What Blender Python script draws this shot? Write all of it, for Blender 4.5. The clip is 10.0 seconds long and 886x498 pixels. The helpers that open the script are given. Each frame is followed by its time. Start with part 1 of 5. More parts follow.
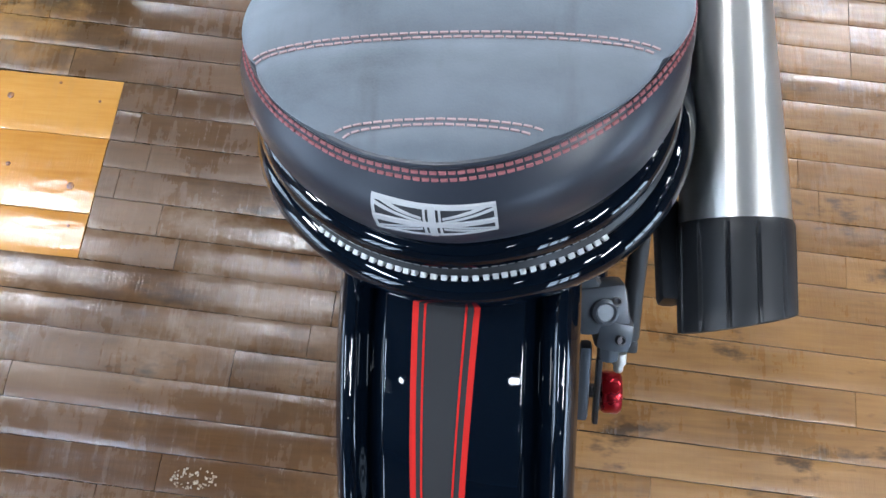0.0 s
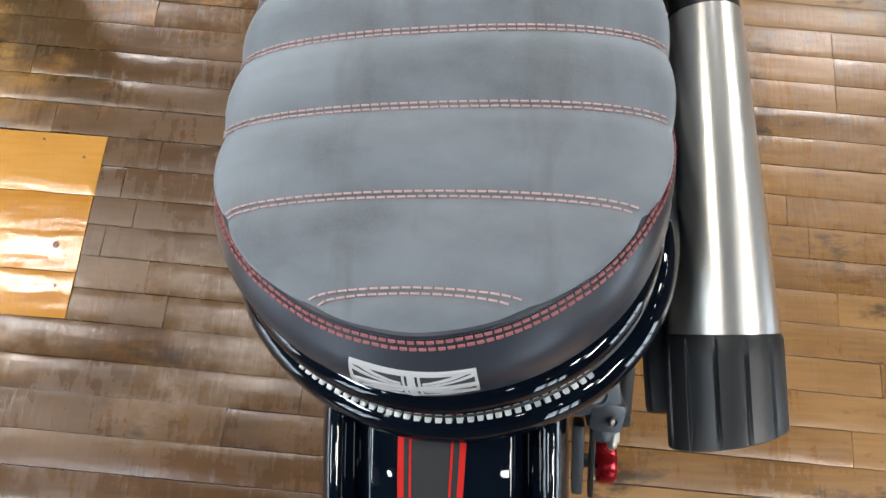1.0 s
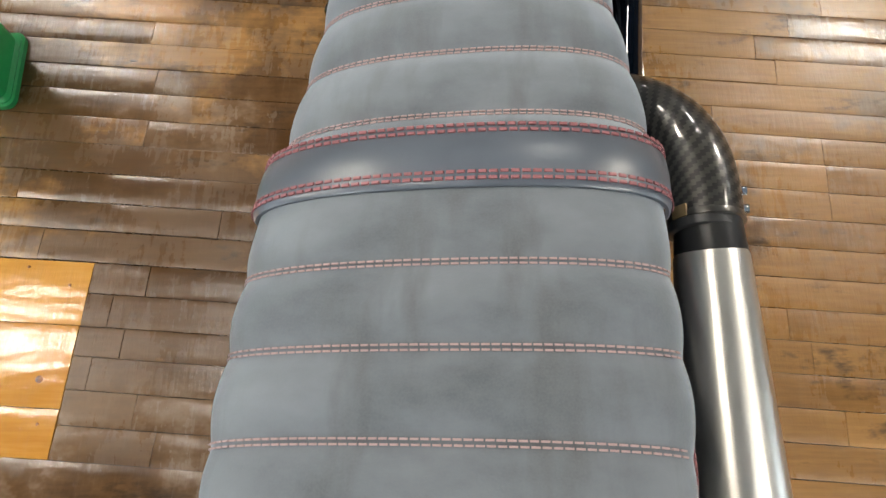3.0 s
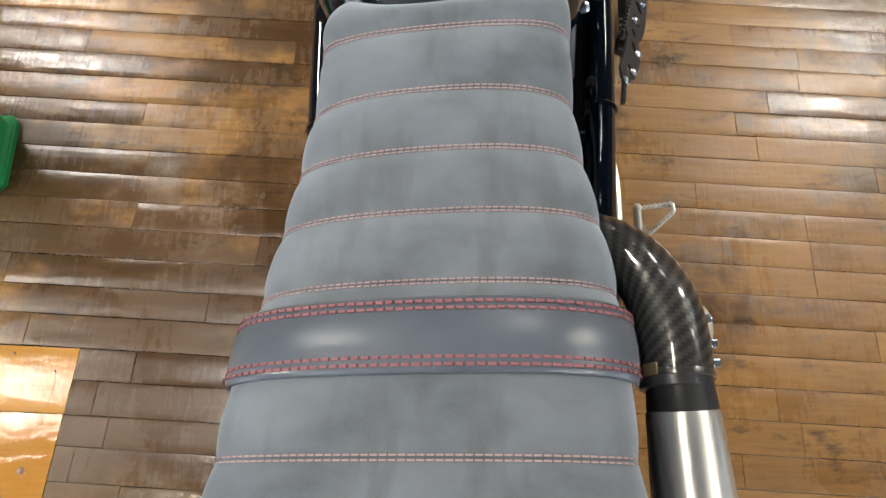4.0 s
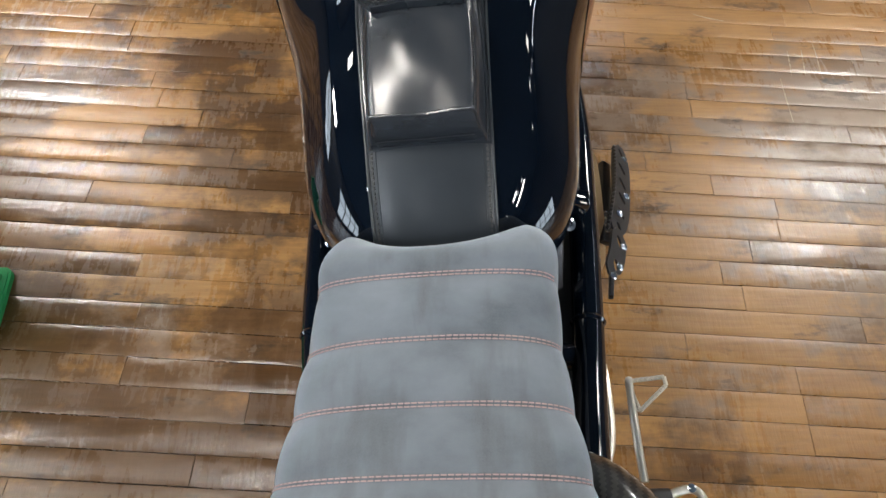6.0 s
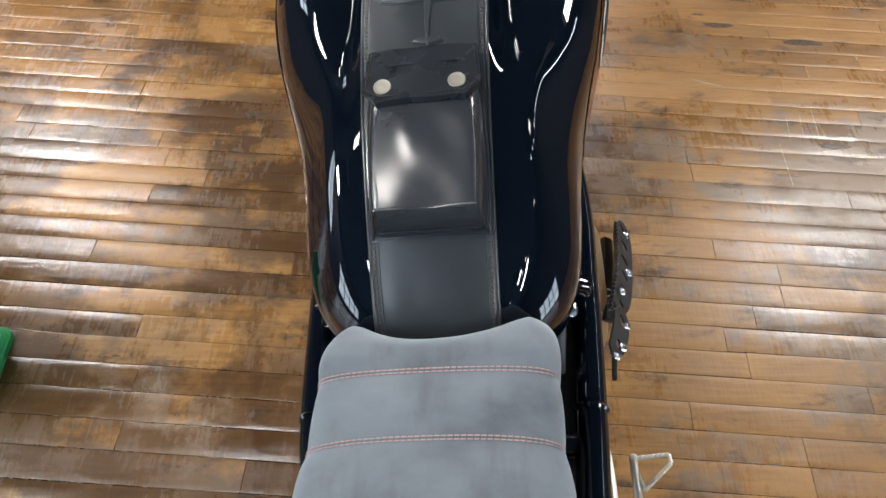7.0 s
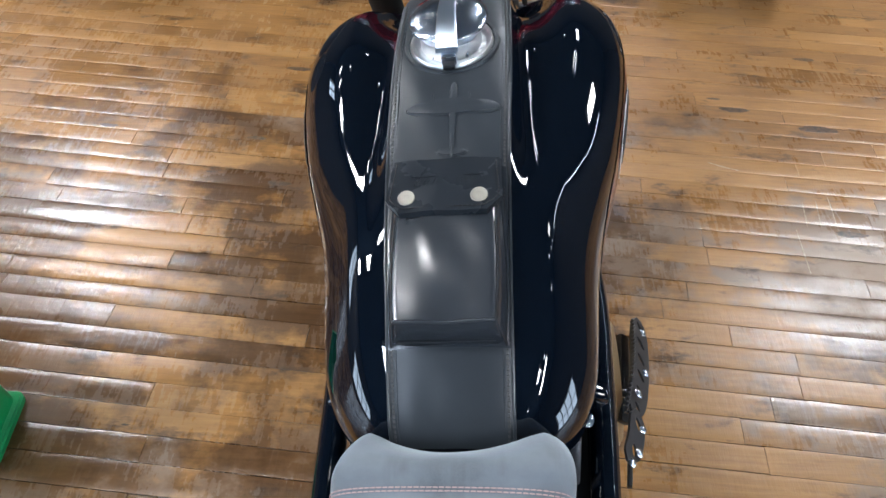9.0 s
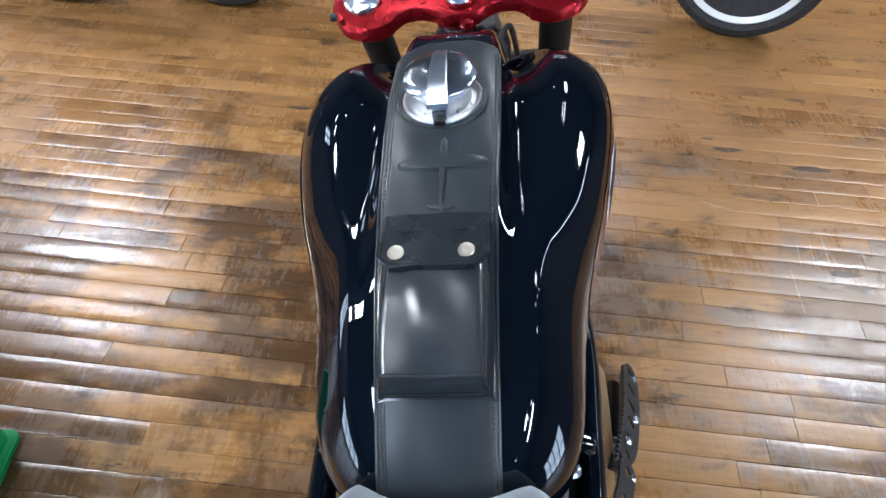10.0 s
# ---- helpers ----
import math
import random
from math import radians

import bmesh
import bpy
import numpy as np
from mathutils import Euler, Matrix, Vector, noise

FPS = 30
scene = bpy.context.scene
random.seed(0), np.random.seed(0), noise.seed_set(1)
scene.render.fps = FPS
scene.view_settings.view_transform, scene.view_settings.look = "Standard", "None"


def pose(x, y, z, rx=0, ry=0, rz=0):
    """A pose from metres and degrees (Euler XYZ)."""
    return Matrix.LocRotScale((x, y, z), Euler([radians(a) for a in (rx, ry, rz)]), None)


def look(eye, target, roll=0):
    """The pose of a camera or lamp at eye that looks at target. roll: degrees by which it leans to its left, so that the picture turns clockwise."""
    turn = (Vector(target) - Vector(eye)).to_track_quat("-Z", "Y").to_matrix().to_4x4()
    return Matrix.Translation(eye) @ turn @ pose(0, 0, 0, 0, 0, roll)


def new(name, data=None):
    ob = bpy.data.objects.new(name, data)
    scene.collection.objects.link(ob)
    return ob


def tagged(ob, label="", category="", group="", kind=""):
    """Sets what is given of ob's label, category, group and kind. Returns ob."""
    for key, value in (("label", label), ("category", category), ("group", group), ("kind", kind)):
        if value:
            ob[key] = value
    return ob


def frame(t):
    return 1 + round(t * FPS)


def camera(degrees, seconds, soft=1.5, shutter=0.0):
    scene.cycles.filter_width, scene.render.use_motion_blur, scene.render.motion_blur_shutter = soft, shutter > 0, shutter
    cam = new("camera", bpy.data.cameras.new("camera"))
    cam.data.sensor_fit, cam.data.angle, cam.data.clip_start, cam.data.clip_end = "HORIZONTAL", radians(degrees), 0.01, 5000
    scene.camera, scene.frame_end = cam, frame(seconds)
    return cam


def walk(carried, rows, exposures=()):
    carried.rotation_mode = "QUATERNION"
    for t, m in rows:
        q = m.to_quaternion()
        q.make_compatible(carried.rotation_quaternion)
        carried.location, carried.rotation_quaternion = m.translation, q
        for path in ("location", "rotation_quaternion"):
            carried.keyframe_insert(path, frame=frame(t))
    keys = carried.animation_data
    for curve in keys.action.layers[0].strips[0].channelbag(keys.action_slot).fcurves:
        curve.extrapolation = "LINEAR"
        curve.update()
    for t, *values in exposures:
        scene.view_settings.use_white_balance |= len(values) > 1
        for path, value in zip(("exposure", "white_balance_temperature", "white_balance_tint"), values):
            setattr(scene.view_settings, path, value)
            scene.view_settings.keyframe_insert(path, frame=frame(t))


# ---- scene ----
cam = camera(68.7, 10.0, soft=1.5)
PATH = [
    (0, (0.004, -0.021, 1.021), (-0.031, 0.48, -0.915), 0.4),
    (0.5, (0.006, 0.017, 1.027), (-0.025, 0.524, -0.908), 0.1),
    (1, (0.007, 0.05, 1.033), (-0.013, 0.566, -0.899), 0.4),
    (1.5, (0.003, 0.082, 1.039), (-0.008, 0.61, -0.89), 0.7),
    (2, (-0.002, 0.116, 1.041), (-0.009, 0.667, -0.882), 0.8),
    (2.2, (-0.005, 0.129, 1.042), (-0.01, 0.694, -0.877), 0.9),
    (3.3, (0.001, 0.206, 1.06), (0.003, 0.872, -0.826), 1.2),
    (3.5, (0.004, 0.22, 1.069), (0.01, 0.905, -0.81), 1.3),
    (4, (0.012, 0.258, 1.08), (0.02, 0.998, -0.778), 1.3),
    (4.5, (0.011, 0.289, 1.093), (0.029, 1.087, -0.741), 1.8),
    (5, (0.009, 0.315, 1.108), (0.032, 1.174, -0.697), 1.9),
    (5.5, (0.009, 0.338, 1.123), (0.035, 1.265, -0.649), 2.0),
    (6, (0.01, 0.357, 1.134), (0.041, 1.351, -0.601), 2.2),
    (7.5, (0.007, 0.404, 1.16), (0.02, 1.555, -0.475), 2.3),
    (8, (0.003, 0.414, 1.165), (0.002, 1.596, -0.448), 2.3),
    (8.5, (0.002, 0.419, 1.173), (-0.012, 1.632, -0.417), 2.3),
    (9, (0.002, 0.424, 1.184), (-0.021, 1.67, -0.38), 2.4),
    (9.5, (0.006, 0.428, 1.198), (-0.023, 1.709, -0.338), 2.4),
    (10, (0.012, 0.432, 1.208), (-0.02, 1.748, -0.298), 2.4),
]
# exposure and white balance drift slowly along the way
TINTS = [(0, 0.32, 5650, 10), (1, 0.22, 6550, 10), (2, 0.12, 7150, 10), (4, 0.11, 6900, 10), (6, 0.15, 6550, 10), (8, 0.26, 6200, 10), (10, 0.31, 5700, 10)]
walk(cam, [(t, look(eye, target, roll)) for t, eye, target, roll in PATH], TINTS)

# ---- light ----
world = bpy.data.worlds.new("world")
world.use_nodes = True
scene.world = world
world.node_tree.nodes["Background"].inputs[0].default_value = (0.75, 0.85, 1.0, 1)
world.node_tree.nodes["Background"].inputs[1].default_value = 0.25


def area_lamp(name, place, target, size, power, colour=(1.0, 0.96, 0.9)):
    data = bpy.data.lights.new(name, "AREA")
    data.shape, data.size, data.size_y = "RECTANGLE", size[0], size[1]
    data.energy, data.color = power, colour
    ob = new(name, data)
    ob.matrix_world = look(place, target)
    return ob


ROOM_H = 3.3
# daylight panels over one aisle, strip lights over the other: place, size, power, colour
DAY, COOL, SOFT = (0.8, 0.9, 1.0), (0.97, 0.99, 1.0), (1.0, 0.97, 0.9)
LAMP_ROWS = [
    # one strong panel over each aisle
    (-2.9, 3.6, 0.56, 0.42, 100, SOFT), (3.0, 3.3, 0.6, 0.5, 115, SOFT),
    # weaker fittings beside them
    (-4.1, 0.5, 0.6, 0.5, 170, SOFT), (-2.75, 0.95, 0.5, 0.3, 28, SOFT), (-3.0, 4.5, 0.5, 0.12, 10, SOFT), (-3.0, 5.1, 0.5, 0.12, 10, SOFT), (4.55, 3.1, 0.04, 1.5, 14, DAY), (2.7, 1.6, 0.5, 0.3, 10, SOFT),
    # tubes over the machine
    (1.5, -1.2, 0.16, 0.3, 18, COOL), (-1.05, 0.85, 0.2, 0.5, 24, SOFT), (0.56, 3.6, 0.014, 0.5, 4, COOL), (0.76, 3.5, 0.014, 0.6, 4, COOL), (0.9, 5.0, 0.25, 1.0, 48, COOL),
    # behind the machine
    (-2.4, -1.5, 0.3, 1.0, 60, DAY), (2.6, -1.4, 0.2, 1.0, 85, SOFT),
]
for lx, ly, sx, sy, power, colour in LAMP_ROWS:
    area_lamp("lamp_light", (lx, ly, ROOM_H - 0.2), (lx, ly + 0.0001, 0), (sx, sy), power, colour)


# ---- materials ----
def links_of(mat):
    return mat.node_tree.nodes, mat.node_tree.links


def base_mat(name, colour, rough=0.5, metal=0.0, coat=0.0, spec=0.5):
    mat = bpy.data.materials.new(name)
    mat.use_nodes = True
    b = mat.node_tree.nodes["Principled BSDF"]
    b.inputs["Base Color"].default_value = (*colour, 1)
    b.inputs["Roughness"].default_value = rough
    b.inputs["Metallic"].default_value = metal
    b.inputs["Coat Weight"].default_value = coat
    b.inputs["Coat Roughness"].default_value = 0.03
    b.inputs["Specular IOR Level"].default_value = spec
    return mat


def add_noise(mat, scale, detail=4.0, stretch=None, rough=0.55):
    n, l = links_of(mat)
    co = n.new("ShaderNodeTexCoord")
    mp = n.new("ShaderNodeMapping")
    if stretch:
        mp.inputs["Scale"].default_value = stretch
    tx = n.new("ShaderNodeTexNoise")
    tx.inputs["Scale"].default_value, tx.inputs["Detail"].default_value = scale, detail
    tx.inputs["Roughness"].default_value = rough
    l.new(co.outputs["Object"], mp.inputs[0])
    l.new(mp.outputs[0], tx.inputs["Vector"])
    return tx.outputs[0]


def remap(mat, sock, lo, hi, a, b):
    n, l = links_of(mat)
    r = n.new("ShaderNodeMapRange")
    for k, v in zip((1, 2, 3, 4), (lo, hi, a, b)):
        r.inputs[k].default_value = v
    l.new(sock, r.inputs[0])
    return r.outputs[0]


def ramp(mat, sock, stops):
    n, l = links_of(mat)
    r = n.new("ShaderNodeValToRGB")
    while len(r.color_ramp.elements) < len(stops):
        r.color_ramp.elements.new(0.5)
    for e, (p, c) in zip(r.color_ramp.elements, stops):
        e.position, e.color = p, (*c, 1)
    l.new(sock, r.inputs[0])
    return r.outputs[0]


def mixed(mat, fac, a, b, mode="MIX"):
    n, l = links_of(mat)
    m = n.new("ShaderNodeMix")
    m.data_type, m.blend_type = "RGBA", mode
    for sock, v in ((m.inputs[0], fac), (m.inputs[6], a), (m.inputs[7], b)):
        if isinstance(v, (int, float)):
            sock.default_value = v
        elif isinstance(v, tuple):
            sock.default_value = (*v, 1)
        else:
            l.new(v, sock)
    return m.outputs[2]


def set_in(mat, key, sock):
    n, l = links_of(mat)
    l.new(sock, n["Principled BSDF"].inputs[key])


def bump(mat, sock, strength, distance):
    n, l = links_of(mat)
    old = n["Principled BSDF"].inputs["Normal"]
    b = n.new("ShaderNodeBump")
    b.inputs["Strength"].default_value, b.inputs["Distance"].default_value = strength, distance
    l.new(sock, b.inputs["Height"])
    if old.is_linked:
        l.new(old.links[0].from_socket, b.inputs["Normal"])
    l.new(b.outputs[0], old)


def math_node(mat, op, a, b=0.0):
    n, l = links_of(mat)
    m = n.new("ShaderNodeMath")
    m.operation = op
    for k, v in enumerate((a, b)):
        if isinstance(v, (int, float)):
            m.inputs[k].default_value = v
        else:
            l.new(v, m.inputs[k])
    return m.outputs[0]


def suede():
    m = base_mat("grey_suede", (0.15, 0.155, 0.165), 0.95, spec=0.2)
    big, fine = add_noise(m, 13, 5, (1.0, 1.6, 1.0)), add_noise(m, 900, 3)
    streak = add_noise(m, 14, 4, (3.0, 0.7, 1.0))
    c = ramp(m, big, [(0.3, (0.07, 0.08, 0.091)), (0.48, (0.119, 0.134, 0.152)), (0.68, (0.16, 0.178, 0.201))])
    c = mixed(m, remap(m, streak, 0.5, 0.7, 0, 0.66), c, (0.07, 0.073, 0.076))
    c = mixed(m, remap(m, fine, 0.3, 0.8, 0, 0.35), c, (0.15, 0.158, 0.165))
    set_in(m, "Base Color", c)
    m.node_tree.nodes["Principled BSDF"].inputs["Sheen Weight"].default_value = 0.72
    m.node_tree.nodes["Principled BSDF"].inputs["Sheen Tint"].default_value = (0.8, 0.9, 1.0, 1)
    m.node_tree.nodes["Principled BSDF"].inputs["Sheen Roughness"].default_value = 0.5
    bump(m, fine, 0.25, 0.0004)
    return m


def leather(name, colour, rough, grain=700, wave=0.0, vary=1.0):
    m = base_mat(name, colour, rough, spec=0.45)
    fine, big = add_noise(m, grain, 4), add_noise(m, 22, 4)
    dark = tuple(v * (1 - 0.3 * vary) for v in colour)
    lite = tuple(v * (1 + 0.5 * vary) for v in colour)
    set_in(m, "Base Color", ramp(m, big, [(0.3, dark), (0.7, lite)]))
    set_in(m, "Roughness", remap(m, big, 0.3, 0.7, rough - 0.08 * vary, rough + 0.1 * vary))
    bump(m, fine, 0.25, 0.0003)
    if wave:
        bump(m, add_noise(m, 26, 2), wave, 0.004)
    return m


def gloss_black():
    m = base_mat("gloss_black_paint", (0.0016, 0.0033, 0.0068), 1.0, coat=1.0, spec=0.0)
    smear = add_noise(m, 7, 4)
    set_in(m, "Coat Roughness", remap(m, smear, 0.4, 0.75, 0.012, 0.045))
    return m


def brushed():
    m = base_mat("brushed_steel", (0.8, 0.78, 0.73), 0.3, 1.0)
    n, l = links_of(m)
    tan = n.new("ShaderNodeTangent")
    tan.direction_type, tan.axis = "RADIAL", "Y"
    l.new(tan.outputs[0], n["Principled BSDF"].inputs["Tangent"])
    n["Principled BSDF"].inputs["Anisotropic"].default_value = 0.7
    n["Principled BSDF"].inputs["Anisotropic Rotation"].default_value = 0.25
    # fine lines run round the can
    g = add_noise(m, 400, 3, (0.3, 1.0, 0.3))
    set_in(m, "Roughness", remap(m, g, 0.3, 0.7, 0.37, 0.41))
    return m


def carbon():
    m = base_mat("carbon_fibre", (0.02, 0.02, 0.02), 0.3, 0.0, coat=1.0)
    n, l = links_of(m)
    uv = n.new("ShaderNodeUVMap")
    sep = n.new("ShaderNodeSeparateXYZ")
    l.new(uv.outputs[0], sep.inputs[0])
    # two-by-two twill from the tow number each way
    tx = math_node(m, "FLOOR", math_node(m, "MULTIPLY", sep.outputs[0], 1.0))
    ty = math_node(m, "FLOOR", math_node(m, "MULTIPLY", sep.outputs[1], 1.0))
    w = math_node(m, "FLOORED_MODULO", math_node(m, "ADD", tx, ty), 4.0)
    up = math_node(m, "LESS_THAN", w, 1.5)
    set_in(m, "Base Color", mixed(m, up, (0.003, 0.003, 0.003), (0.08, 0.077, 0.072)))
    set_in(m, "Roughness", remap(m, up, 0, 1, 0.5, 0.3))
    set_in(m, "Metallic", remap(m, up, 0, 1, 0.0, 0.7))
    return m


def plank_mat(name, stops, rough=(0.15, 0.33), patchy=True):
    m = base_mat(name, stops[1][1], 0.3)
    n, l = links_of(m)
    geo = n.new("ShaderNodeNewGeometry")
    info = n.new("ShaderNodeObjectInfo")
    co = n.new("ShaderNodeCombineXYZ")
    pos = n.new("ShaderNodeVectorMath")
    pos.operation = "ADD"
    rnd = math_node(m, "ADD", info.outputs["Random"], geo.outputs["Random Per Island"])
    for k in range(3):
        l.new(math_node(m, "MULTIPLY", rnd, (7.3, 31.7, 11.1)[k]), co.inputs[k])
    l.new(geo.outputs["Position"], pos.inputs[0])
    l.new(co.outputs[0], pos.inputs[1])

    def tex(scale, stretch, detail=5, own=True, rough_=0.6):
        mp = n.new("ShaderNodeMapping")
        mp.inputs["Scale"].default_value = stretch
        t = n.new("ShaderNodeTexNoise")
        t.inputs["Scale"].default_value, t.inputs["Detail"].default_value, t.inputs["Roughness"].default_value = scale, detail, rough_
        l.new(pos.outputs[0] if own else geo.outputs["Position"], mp.inputs[0])
        l.new(mp.outputs[0], t.inputs["Vector"])
        return t.outputs[0]

    wave = tex(16, (0.5, 1.5, 1), 2)
    grain = tex(9, (1.2, 16, 1), 6)
    blot = tex(5, (1, 1.6, 1), 4)
    saw = tex(16, (7, 0.8, 1), 4)          # saw marks across the board
    tone = math_node(m, "ADD", math_node(m, "MULTIPLY", rnd, 0.2), math_node(m, "ADD", math_node(m, "MULTIPLY", grain, 0.5), math_node(m, "MULTIPLY", blot, 0.6)))
    tone = remap(m, tone, 0.45, 1.25, 0, 1)
    c = ramp(m, tone, stops)
    rgh = remap(m, math_node(m, "ADD", math_node(m, "MULTIPLY", saw, 0.6), math_node(m, "MULTIPLY", blot, 0.6)), 0.4, 0.85, *rough)
    if patchy:
        # old dark film over the wood, worn away in patches, more so along the far aisle and beside the machine
        pos_w = n.new("ShaderNodeSeparateXYZ")
        l.new(geo.outputs["Position"], pos_w.inputs[0])
        aisle = remap(m, pos_w.outputs[1], 1.4, 2.2, 0.0, 0.2)
        tread = math_node(m, "MULTIPLY", remap(m, math_node(m, "ABSOLUTE", math_node(m, "SUBTRACT", pos_w.outputs[0], 0.5)), 0.12, 0.5, 0.1, 0.0), remap(m, pos_w.outputs[1], 0.0, 1.3, 2.0, 0.0))
        wear = math_node(m, "ADD", math_node(m, "MULTIPLY", tex(2.4, (1, 1.1, 1), 7, own=False, rough_=0.66), 0.8), math_node(m, "MULTIPLY", tex(3.5, (1, 2.5, 1), 5, rough_=0.65), 0.2))
        near_left = math_node(m, "MULTIPLY", remap(m, math_node(m, "ABSOLUTE", math_node(m, "ADD", pos_w.outputs[0], 0.38)), 0.15, 0.4, -0.12, 0.0), remap(m, pos_w.outputs[1], 0.3, 0.55, 1.0, 0.0))
        side = math_node(m, "ADD", remap(m, pos_w.outputs[0], 0.25, 0.6, -0.005, 0.02), near_left)
        wear = math_node(m, "ADD", math_node(m, "ADD", wear, math_node(m, "MULTIPLY", rnd, 0.05)), math_node(m, "ADD", math_node(m, "ADD", aisle, tread), side))
        film = remap(m, wear, 0.575, 0.645, 0.9, 0.08)
        tint = remap(m, tex(2.6, (1, 1.2, 1), 6, own=False, rough_=0.68), 0.2, 0.8, 0.0, 1.0)
        tint = math_node(m, "ADD", tint, math_node(m, "ADD", math_node(m, "MULTIPLY", remap(m, pos_w.outputs[0], 0.35, 0.75, 0.0, 0.15), remap(m, pos_w.outputs[1], 0.15, 0.6, 0.0, 1.0)), remap(m, pos_w.outputs[0], -0.3, 0.3, -0.1, 0.0)))
        dirt = ramp(m, tint, [(0.38, (0.042, 0.019, 0.0075)), (0.5, (0.083, 0.0435, 0.019)), (0.62, (0.18, 0.125, 0.088))])
        dirt = mixed(m, remap(m, tone, 0.2, 0.9, 0.0, 0.4), dirt, (0.15, 0.075, 0.03))
        c = mixed(m, film, c, dirt)
        spots = tex(8.5, (0.6, 1.5, 1), 5, own=False, rough_=0.7)
        c = mixed(m, remap(m, spots, 0.58, 0.67, 0, 0.8), c, (0.03, 0.017, 0.01))
        scuff = tex(14, (1, 1.0, 1), 8, own=False, rough_=0.8)
        c = mixed(m, remap(m, scuff, 0.7, 0.77, 0, 0.18), c, (0.4, 0.34, 0.28))
        haze = tex(4.2, (1, 1.3, 1), 6, own=False, rough_=0.7)
        rgh = math_node(m, "ADD", rgh, remap(m, haze, 0.4, 0.62, -0.03, 0.1))
        rgh = math_node(m, "ADD", rgh, remap(m, pos_w.outputs[0], 0.2, 0.6, 0.0, 0.065))
        rgh = math_node(m, "ADD", rgh, remap(m, info.outputs["Random"], 0.0, 1.0, -0.03, 0.06))
        n["Principled BSDF"].inputs["Specular IOR Level"].default_value = 0.42
    c = mixed(m, remap(m, saw, 0.56, 0.8, 0, 0.14), c, (0.26, 0.2, 0.15))
    set_in(m, "Base Color", c)
    set_in(m, "Roughness", rgh)
    bump(m, wave, 0.25, 0.006)
    bump(m, saw, 0.45, 0.0013)
    bump(m, grain, 0.15, 0.0008)
    return m


SUEDE = suede()
SKIRT = leather("skirt_leather", (0.023, 0.027, 0.037), 0.36, vary=0.35)
STRAP = leather("strap_leather", (0.085, 0.1, 0.124), 0.29, vary=0.3)
TANK_LEATHER = leather("tank_leather", (0.022, 0.0265, 0.032), 0.34, 500, 0.12, 0.3)
TANK_LEATHER.node_tree.nodes["Principled BSDF"].inputs["Specular IOR Level"].default_value = 0.42
POUCH_LEATHER = leather("pouch_leather", (0.021, 0.025, 0.031), 0.24, 400, 0.2, 0.25)
POUCH_LEATHER.node_tree.nodes["Principled BSDF"].inputs["Specular IOR Level"].default_value = 0.8
FLAP_LEATHER = leather("flap_leather", (0.0145, 0.0175, 0.022), 0.27, 450, 0.05, 0.25)
FLAP_LEATHER.node_tree.nodes["Principled BSDF"].inputs["Specular IOR Level"].default_value = 0.35
BLACK = gloss_black()
STEEL = brushed()
CARBON = carbon()
SATIN = base_mat("satin_black_metal", (0.014, 0.0148, 0.0165), 0.4, 0.0)
set_in(SATIN, "Roughness", remap(SATIN, add_noise(SATIN, 30), 0.3, 0.7, 0.35, 0.5))
RUBBER = base_mat("tyre_rubber", (0.018, 0.018, 0.02), 0.7)
set_in(RUBBER, "Roughness", remap(RUBBER, add_noise(RUBBER, 40), 0.3, 0.7, 0.55, 0.85))
SILVER = base_mat("turned_aluminium", (0.82, 0.83, 0.84), 0.3, 1.0)
set_in(SILVER, "Roughness", remap(SILVER, add_noise(SILVER, 90), 0.3, 0.7, 0.26, 0.36))
CHROME = base_mat("polished_aluminium", (0.72, 0.78, 0.86), 0.1, 1.0)
set_in(CHROME, "Roughness", remap(CHROME, add_noise(CHROME, 60), 0.3, 0.7, 0.14, 0.22))
CAST = base_mat("cast_grey_metal", (0.09, 0.09, 0.098), 0.45, 0.7)
bump(CAST, add_noise(CAST, 300), 0.2, 0.0005)
RED = base_mat("red_anodised", (0.3, 0.008, 0.014), 0.3, 0.75)
set_in(RED, "Roughness", remap(RED, add_noise(RED, 12), 0.3, 0.7, 0.24, 0.3))
STRIPE_RED = base_mat("red_stripe", (0.44, 0.022, 0.018), 0.9, coat=0.8, spec=0.0)
FLANK_RED = base_mat("dark_red_paint", (0.05, 0.003, 0.005), 0.9, coat=1.0, spec=0.0)
STRIPE_GREY = base_mat("grey_stripe", (0.034, 0.034, 0.036), 0.9, coat=0.8, spec=0.0)
THREAD = base_mat("faded_red_thread", (0.4, 0.29, 0.285), 0.85)
THREAD_PINK = base_mat("pink_red_thread", (0.26, 0.1, 0.11), 0.75)
THREAD_RED = base_mat("red_thread", (0.3, 0.11, 0.115), 0.75)
THREAD_GREY = base_mat("grey_thread", (0.055, 0.055, 0.055), 0.8)
THREAD_BLACK = base_mat("black_thread", (0.008, 0.008, 0.009), 0.6)
WHITE_THREAD = base_mat("white_embroidery", (0.42, 0.43, 0.44), 0.85)
bump(WHITE_THREAD, add_noise(WHITE_THREAD, 900, 2, (1, 4, 1)), 0.6, 0.0006)
LED = base_mat("white_diffuser", (0.5, 0.51, 0.5), 0.35)
LEVER = base_mat("satin_aluminium", (0.52, 0.6, 0.7), 0.3, 1.0)
FORK_BLACK = base_mat("matt_black_fork", (0.008, 0.008, 0.009), 0.65, spec=0.25)
DARK_STEEL = base_mat("dark_steel", (0.06, 0.061, 0.065), 0.36, 0.5)
bump(DARK_STEEL, add_noise(DARK_STEEL, 200), 0.15, 0.0006)
CALIPER_GREY = base_mat("grey_cast_alloy", (0.075, 0.087, 0.105), 0.38, 0.35)
